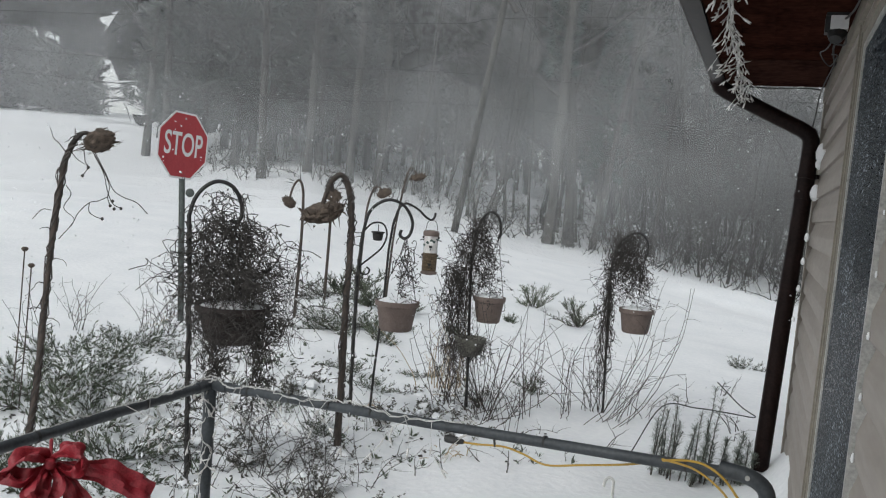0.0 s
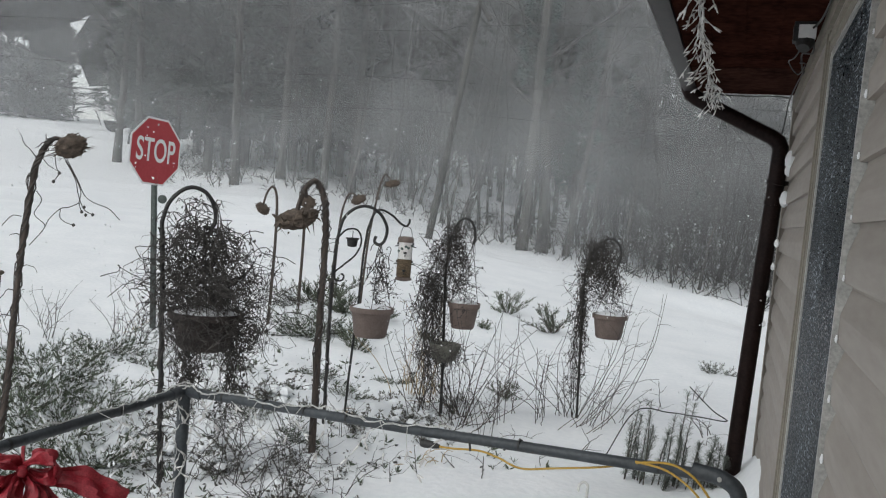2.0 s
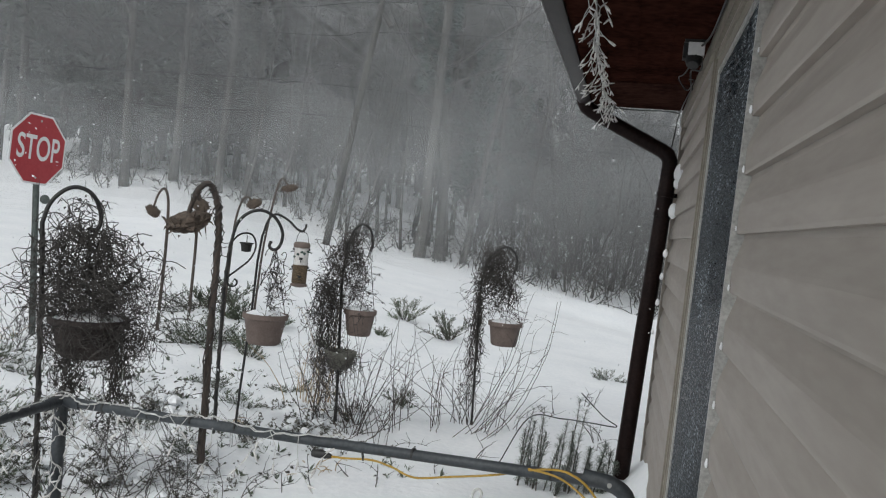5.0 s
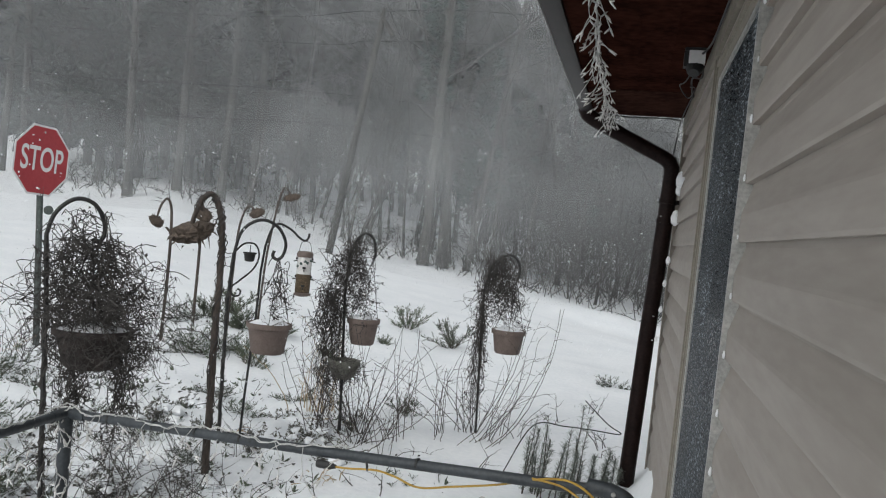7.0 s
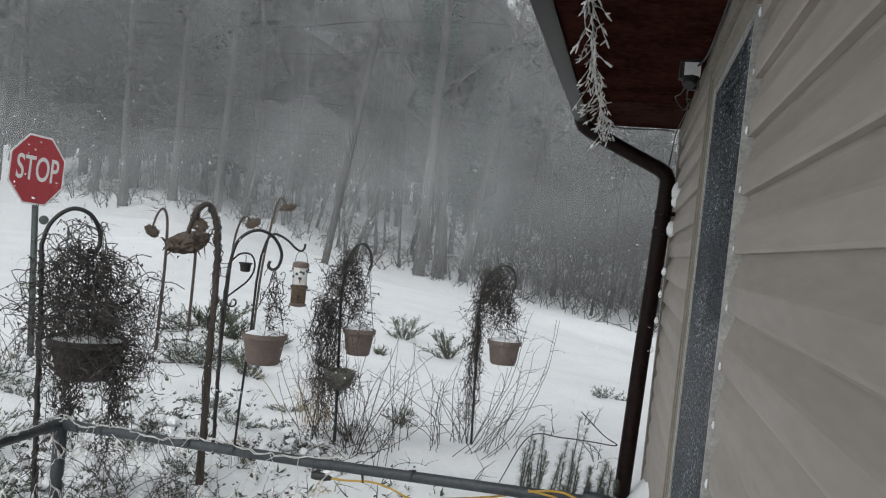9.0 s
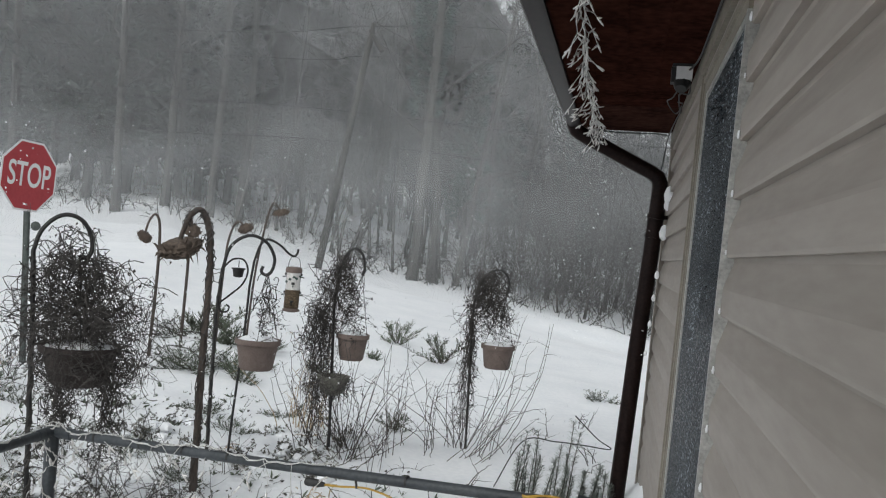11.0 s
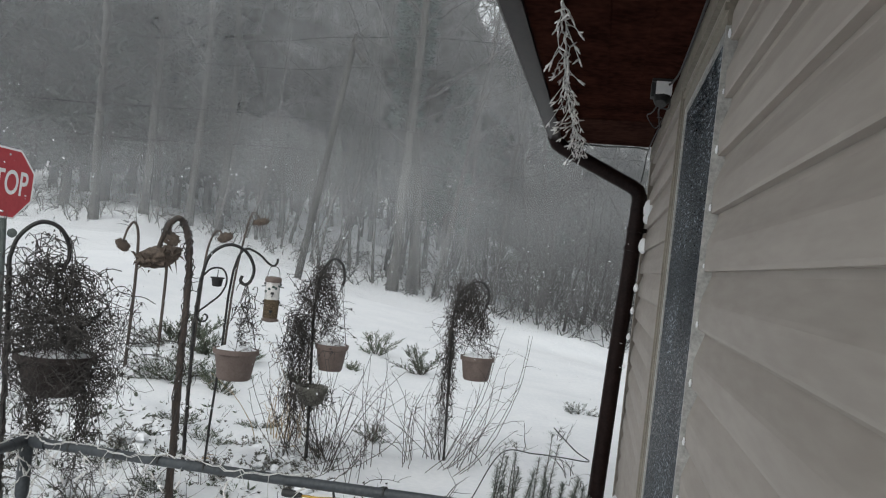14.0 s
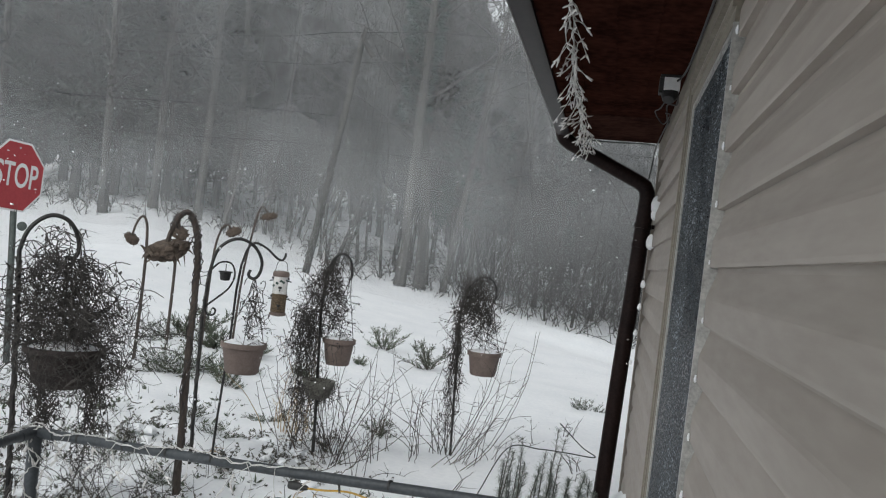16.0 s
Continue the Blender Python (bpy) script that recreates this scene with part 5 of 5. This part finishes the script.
SHRUBS = [low_shrub(300, 0.20, on(-2.55, 4.25)), low_shrub(301, 0.17, on(-2.05, 3.95)), low_shrub(302, 0.22, on(-2.3, 5.4))]
for i, (x, y, k) in enumerate([(-2.8, 4.55, 1.0), (-1.85, 3.55, 0.9), (-2.3, 4.55, 0.9), (-3.05, 4.3, 1.0), (-2.65, 3.75, 0.8), (-1.75, 5.35, 1.0), (-2.05, 5.65, 1.1), (-2.75, 5.5, 1.0), (-3.1, 5.5, 1.0), (-3.5, 5.0, 1.1), (-2.25, 3.45, 0.8), (-1.7, 3.95, 0.7), (-3.4, 4.6, 0.9), (-2.45, 6.3, 1.0), (-1.95, 6.5, 0.8), (-3.75, 5.5, 0.9), (-2.0, 4.45, 0.7), (-3.2, 6.1, 0.9)]):
    src = SHRUBS[i % 3]
    src.scale = (k, k, k)
    copy_thing(src, pose(*on(x, y, -0.03), 0, 0, rng.uniform(0, 360)))
    src.scale = (1, 1, 1)


def rosemary(x, y, tall, seed, lean):
    rng = random.Random(seed)
    ob = thing("rosemary_sprig", on(x, y, -0.03), "upright grey-green needled sprig standing in the snow", "herb", 0, "needled sprigs by the downspout")
    wood, leaf = Shape(), Shape()
    for k in range(3):
        lp, _ = limb(wood, (rng.gauss(0, .02), rng.gauss(0, .02), 0), (lean + rng.gauss(0, .07), rng.gauss(0, .06), 1), tall * (1 if k == 0 else rng.uniform(0.5, 0.85)), 0.004, 8, 4, 0.03, 0.04, rng)
        for j in range(210):
            u = rng.uniform(0.12, 1) * 7.99
            q = lp[int(u)].lerp(lp[int(u) + 1], u % 1)
            a = rng.uniform(0, 6.28)
            d = Vector((math.cos(a), math.sin(a), rng.uniform(0.0, 0.9))).normalized() * rng.uniform(0.022, 0.05)
            w = d.cross(Vector((0, 0, 1))).normalized() * 0.0026
            leaf.face(q - w, q + w, q + d + w * 0.4, q + d - w * 0.4)
    part("stem", wood, M_STALK, ob, smooth=False)
    tagged(part("needles", leaf, M_ROSE, ob, smooth=False), kind="stuff")


for i, (x, y, tl, ln) in enumerate([(-0.57, 5.40, 0.52, 0.10), (-0.50, 5.44, 0.42, 0.06), (-0.44, 5.40, 0.54, 0.08), (-0.36, 5.42, 0.48, 0.16), (-0.27, 5.44, 0.60, 0.14), (-0.22, 5.38, 0.54, 0.2), (-0.15, 5.44, 0.36, 0.2), (-0.07, 5.46, 0.34, 0.05), (-0.02, 5.40, 0.28, -0.1), (-0.31, 5.36, 0.36, 0.2)]):
    rosemary(x, y, tl, 200 + i, ln)


def stems(name, label, rows, seed, r, tall, spread, mat, twigs=4, arch=-0.05, kindred="bare stems of the bed"):
    """Clumps of bare stems that lean and arch."""
    rng = random.Random(seed)
    for x, y, n in rows:
        ob = thing(name, on(x, y, -0.03), label, "dead plant", rng.uniform(0, 360), kindred)
        s = Shape()
        for k in range(n):
            a = rng.uniform(0, 6.28)
            d = Vector((math.cos(a) * spread * rng.random(), math.sin(a) * spread * rng.random(), 1))
            lp, _ = limb(s, (rng.gauss(0, .05), rng.gauss(0, .05), 0), d, tall * rng.uniform(0.3, 1.1), r, 8, 4, 0.12, arch, rng, 0.4)
            for j in range(twigs):
                u = rng.uniform(0.3, 1) * 7.99
                q = lp[int(u)].lerp(lp[int(u) + 1], u % 1)
                limb(s, q, (rng.gauss(0, 1), rng.gauss(0, 1), rng.gauss(0.4, .5)), rng.uniform(0.04, 0.16), r * 0.6, 4, 3, 0.25, 0, rng)
        tagged(part("stem_clump", s, mat, ob, smooth=False), kind="stuff")


stems("dead_plant", "thin bare brown stems arching out of the snow", [(-1.15, 6.8, 13), (-1.0, 6.6, 8), (-1.32, 6.55, 6), (-0.85, 6.85, 5), (-1.6, 6.1, 7), (-1.85, 6.15, 13), (-1.75, 5.8, 10), (-2.05, 5.9, 10), (-1.5, 5.6, 4)], 31, 0.0032, 0.92, 0.6, M_VINE)
stems("dead_plant", "thin bare brown stems matted among snowy leaves", [(-2.4, 4.05, 12), (-2.15, 3.85, 11), (-2.6, 4.4, 9), (-1.95, 3.7, 8), (-2.2, 4.3, 9), (-2.75, 4.0, 10), (-2.9, 4.7, 7), (-1.9, 4.2, 6), (-1.75, 3.45, 7), (-2.6, 5.0, 6), (-2.3, 5.3, 6)], 32, 0.0028, 0.45, 0.95, M_VINE, 6, -0.09)
stems("dry_weed", "fine dry weed stalks standing in open snow", [(-5.6, 7.1, 8), (-5.2, 6.9, 9), (-6.0, 6.6, 7), (-4.8, 7.4, 8), (-5.75, 7.7, 6), (-4.3, 7.5, 6), (-6.4, 7.0, 5), (-5.9, 6.0, 6)], 33, 0.0035, 0.62, 0.45, M_VINE, 3, -0.02)
stems("dry_grass", "pale straw-coloured grass tuft in snow", [(-1.66, 4.9, 22), (-2.5, 5.6, 8), (-2.15, 6.35, 10), (-5.6, 7.35, 14), (-2.05, 6.6, 9)], 34, 0.004, 0.22, 1.6, M_GRASS, 0, -0.22)
stems("dry_grass", "tall pale dry grass stalks standing in the snow", [(-2.36, 6.55, 12), (-2.28, 6.7, 9)], 36, 0.004, 0.78, 0.22, M_GRASS, 2, 0.0)
stems("dry_weed", "short broken stalk sticking out of the snow", [(-1.33, 4.85, 2), (-1.7, 4.5, 2), (-0.9, 5.6, 2), (-0.5, 7.6, 4), (-0.3, 8.2, 4), (-0.15, 6.9, 4), (-0.95, 5.2, 1), (0.0, 6.6, 4)], 35, 0.004, 0.24, 0.7, M_VINE, 3)


def canes(x, y, seed, count, across, tall, label):
    """Long bare canes that rise from one root, bow outwards and end in a few side twigs."""
    rng = random.Random(seed)
    for k in range(count):
        bx = x + rng.uniform(-0.22, 0.12)
        ob = thing("bare_cane", on(bx, y + rng.uniform(-0.2, 0.2), -0.03), label, "dead plant", rng.uniform(-12, 12), "bare canes of the bed")
        s, h, reach = Shape(), tall * rng.uniform(0.45, 1.0), rng.uniform(*across)
        path = smooth_path([(0, 0, 0), (reach * 0.45, 0.01, h * 0.22), (reach * 0.85, 0.0, h * 0.62), (reach, rng.gauss(0, .04), h)], 7)
        path = [p + Vector((noise.noise((k, i * 0.5, seed)), 0, noise.noise((k, i * 0.5, 9)))) * 0.012 for i, p in enumerate(path)]
        s.tube(path, [0.0030 * (1 - 0.5 * i / len(path)) for i in range(len(path))], 5)
        for j in range(5):
            q = path[rng.randrange(6, len(path))]
            limb(s, q, (rng.gauss(0.2, .8), rng.gauss(0, .5), rng.uniform(0.2, 1)), rng.uniform(0.05, 0.2), 0.002, 5, 3, 0.2, 0, rng)
        part("cane", s, M_STALK, ob, smooth=False)


canes(-1.05, 6.45, 61, 6, (0.18, 0.5), 1.1, "long bare cane bowing out of the snow")
canes(-1.35, 6.4, 62, 5, (-0.15, 0.2), 0.9, "long bare cane bowing out of the snow")
canes(-1.8, 5.85, 63, 7, (-0.45, -0.1), 0.75, "bare brown cane leaning out of the snow")
canes(-1.7, 5.75, 64, 7, (0.15, 0.6), 0.62, "bare brown cane leaning out of the snow")


def seed_stalks():
    for i, (a, z0) in enumerate(((-0.034, 1.046), (0.008, 0.945))):
        x, y = -4.274 + a * 0.7, 4.275 + a * 0.7
        ob = thing("seed_stalk", on(x, y, -0.03), "slim dry stalk topped with a round seed head", "dead plant", 45, "slim seed stalks")
        h = z0 - ground_z(x, y) + 0.03
        part("stalk", Shape().tube(smooth_path([(-0.03, 0, 0), (-0.012, 0, h * 0.5), (0, 0, h)], 5), 0.004, 6), M_STALK, ob)
        part("seed_head", Shape().lathe([(0.005, -0.012), (0.016, -0.006), (0.022, 0.006), (0.012, 0.016), (0.003, 0.017)], (0, 0, h), 12, 0.2), M_HEAD, ob)


seed_stalks()


def litter():
    """Dead leaves, stubs and needle tips that poke through the snow of the bed."""
    rng, s = random.Random(55), Shape()
    g = Shape()
    for i in range(5600):
        x, y = rng.uniform(-6.2, -0.6), rng.uniform(2.4, 8.2)
        if ((x + 3.4) / 2.3) ** 2 + ((y - 5.2) / 2.5) ** 2 > 1 + 0.5 * noise.noise((x * 0.9, y * 0.9, 8)) - rng.random() * 0.5:
            continue
        if noise.noise((x * 1.3, y * 1.3, 4)) < -0.12 + (0.35 if x > -2.2 and y > 4.5 else 0.0):
            continue
        p = Vector(on(x, y))
        if rng.random() < 0.55:
            a = rng.uniform(0, 6.28)
            d = Vector((math.cos(a), math.sin(a), rng.uniform(0.0, 0.7))).normalized() * rng.uniform(0.012, 0.034)
            w = d.cross(Vector((0, 0, 1))).normalized() * d.length * 0.32 + Vector((0, 0, rng.gauss(0, .006)))
            s.face(p - d * 0.4, p + w, p + d, p - w)
        elif rng.random() < 0.5:
            limb(s, p - Vector((0, 0, 0.02)), (rng.gauss(0, .8), rng.gauss(0, .8), 0.8), rng.uniform(0.05, 0.22), 0.0028, 4, 3, 0.25, -0.05, rng)
        else:
            spray(g, p, (rng.gauss(0, .6), rng.gauss(0, .6), 0.6), 0.06, rng, 5)
    tagged(part("leaf_litter", s, M_VINE, smooth=False), "dead brown leaves and stubs poking through snow", "leaf litter", kind="stuff")
    tagged(part("juniper_tips", g, M_JUNIPER, smooth=False), "green needle tips poking through the snow", "ground cover", kind="stuff")


litter()


def small_basket():
    x, y = -1.92, 5.93
    ob = thing("wire_basket", on(x, y, -0.05), "small dark wire basket of dead plants in snow", "basket")
    z = 0.48
    part("bowl", Shape().lathe([(0.05, z - 0.05), (0.08, z - 0.03), (0.11, z + 0.06), (0.115, z + 0.08), (0.10, z + 0.08), (0.02, z + 0.05)], (0, 0, 0), 18, 0.08), M_SAGE, ob)
    part("stake", Shape().tube([(0, 0, 0), (0, 0, z + 0.02)], 0.008, 6), M_IRON, ob)
    d, rng = Shape(), random.Random(8)
    for k in range(240):
        limb(d, (rng.gauss(0, .08), rng.gauss(0, .08), z + rng.uniform(-0.04, 0.08)), (rng.gauss(0, .8), rng.gauss(0, .8), rng.uniform(-0.8, 0.5)), rng.uniform(0.05, 0.18), 0.003, 4, 3, 0.3, -0.1, rng)
    tagged(part("dried_clump", d, M_VINE, ob, smooth=False), kind="stuff")


small_basket()


def cane_stake():
    x, y = -0.62, 4.32
    ob = thing("cane_stake", on(x, y, -0.05), "small pale hooked garden stake in the snow", "garden stake")
    z = 0.27 - ground_z(x, y) + 0.05
    part("rod", Shape().tube(smooth_path([(0, 0, -0.02), (0.0, 0, z - 0.06), (0.0, 0, z - 0.015), (-0.02, 0, z), (-0.04, 0, z - 0.02), (-0.045, 0, z - 0.05)], 5), 0.007, 8), M_WIRE, ob)


cane_stake()


def low_wire():
    s = Shape().tube(smooth_path([(-0.74, 5.85, ground_z(-0.74, 5.85) - 0.02), (-0.57, 5.9, 0.322), (-0.36, 5.95, 0.336), (-0.176, 6.0, 0.325), (0.005, 6.0, 0.322), (-0.09, 6.0, 0.38), (-0.245, 6.0, 0.515)], 6), 0.0038, 6)
    tagged(part("bent_wire", s, M_BLACK), "thin dark wire bowed out of the snow", "wire")


low_wire()


# ---- haze discs and snowflakes in the air ----
def haze_material():
    """White haze put into alpha, densest mid-disc, frayed to nothing at its rim."""
    m = bpy.data.materials.new("soft_edged_haze")
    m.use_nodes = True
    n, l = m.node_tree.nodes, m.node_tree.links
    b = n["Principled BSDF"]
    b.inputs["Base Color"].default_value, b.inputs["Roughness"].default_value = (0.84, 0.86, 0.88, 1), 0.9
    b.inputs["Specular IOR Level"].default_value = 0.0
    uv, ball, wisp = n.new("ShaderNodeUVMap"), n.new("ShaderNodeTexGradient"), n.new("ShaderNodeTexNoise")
    uv.uv_map = "disc_uv"
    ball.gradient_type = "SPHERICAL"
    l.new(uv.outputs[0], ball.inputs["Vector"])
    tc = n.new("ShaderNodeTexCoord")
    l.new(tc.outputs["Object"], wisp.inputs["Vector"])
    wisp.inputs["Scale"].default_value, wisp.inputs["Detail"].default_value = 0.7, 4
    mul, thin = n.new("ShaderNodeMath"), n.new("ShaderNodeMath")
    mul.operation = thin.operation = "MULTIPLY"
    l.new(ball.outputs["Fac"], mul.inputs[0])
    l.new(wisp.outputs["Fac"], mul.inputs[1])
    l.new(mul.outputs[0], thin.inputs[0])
    thin.inputs[1].default_value = HAZE_ALPHA
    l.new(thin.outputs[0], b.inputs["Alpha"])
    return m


# overall opacity of the haze discs
HAZE_ALPHA = 0.18


def haze_layers():
    """Soft-edged translucent discs imitating snow haze over field, wood and, thickest, the open lane."""
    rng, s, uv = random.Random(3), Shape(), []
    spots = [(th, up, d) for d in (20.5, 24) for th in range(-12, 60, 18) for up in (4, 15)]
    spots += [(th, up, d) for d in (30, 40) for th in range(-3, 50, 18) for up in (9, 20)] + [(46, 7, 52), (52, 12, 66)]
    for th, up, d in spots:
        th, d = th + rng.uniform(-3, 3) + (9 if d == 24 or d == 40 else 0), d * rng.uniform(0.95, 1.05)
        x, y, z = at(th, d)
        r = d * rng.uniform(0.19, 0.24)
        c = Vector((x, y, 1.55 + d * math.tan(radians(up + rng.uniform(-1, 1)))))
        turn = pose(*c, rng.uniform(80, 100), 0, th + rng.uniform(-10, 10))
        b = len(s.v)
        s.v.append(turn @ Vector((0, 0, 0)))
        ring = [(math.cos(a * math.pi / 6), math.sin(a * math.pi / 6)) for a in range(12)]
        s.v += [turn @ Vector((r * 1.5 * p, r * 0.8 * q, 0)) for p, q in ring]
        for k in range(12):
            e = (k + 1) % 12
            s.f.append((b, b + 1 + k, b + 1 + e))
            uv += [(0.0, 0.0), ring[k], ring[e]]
    ob = part("haze_discs", s, haze_material(), smooth=False)
    layer = ob.data.uv_layers.new(name="disc_uv")
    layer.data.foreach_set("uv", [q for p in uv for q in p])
    tagged(ob, "snow haze before the wood, imitated by soft translucent discs", "snow", kind="stuff")


def flakes():
    """Single flakes in the air of the yard."""
    rng, s = random.Random(4), Shape()
    for i in range(5000):
        th, d = rng.uniform(-6, 52), rng.uniform(5, 22)
        x, y, z = at(th, d)
        c, r = Vector((x, y, z + rng.uniform(0.3, 0.32 * d))), rng.uniform(0.003, 0.006)
        a = Vector((rng.gauss(0, 1), rng.gauss(0, 1), rng.gauss(0, 1))).normalized()
        b = a.orthogonal().normalized()
        s.face(c + a * r * 1.6, c + b * r, c - a * r * 1.6, c - b * r)
    tagged(part("snow_flakes", s, M_SNOW, smooth=False), "single snowflakes flying over the yard", "snow", kind="stuff")


haze_layers()
flakes()
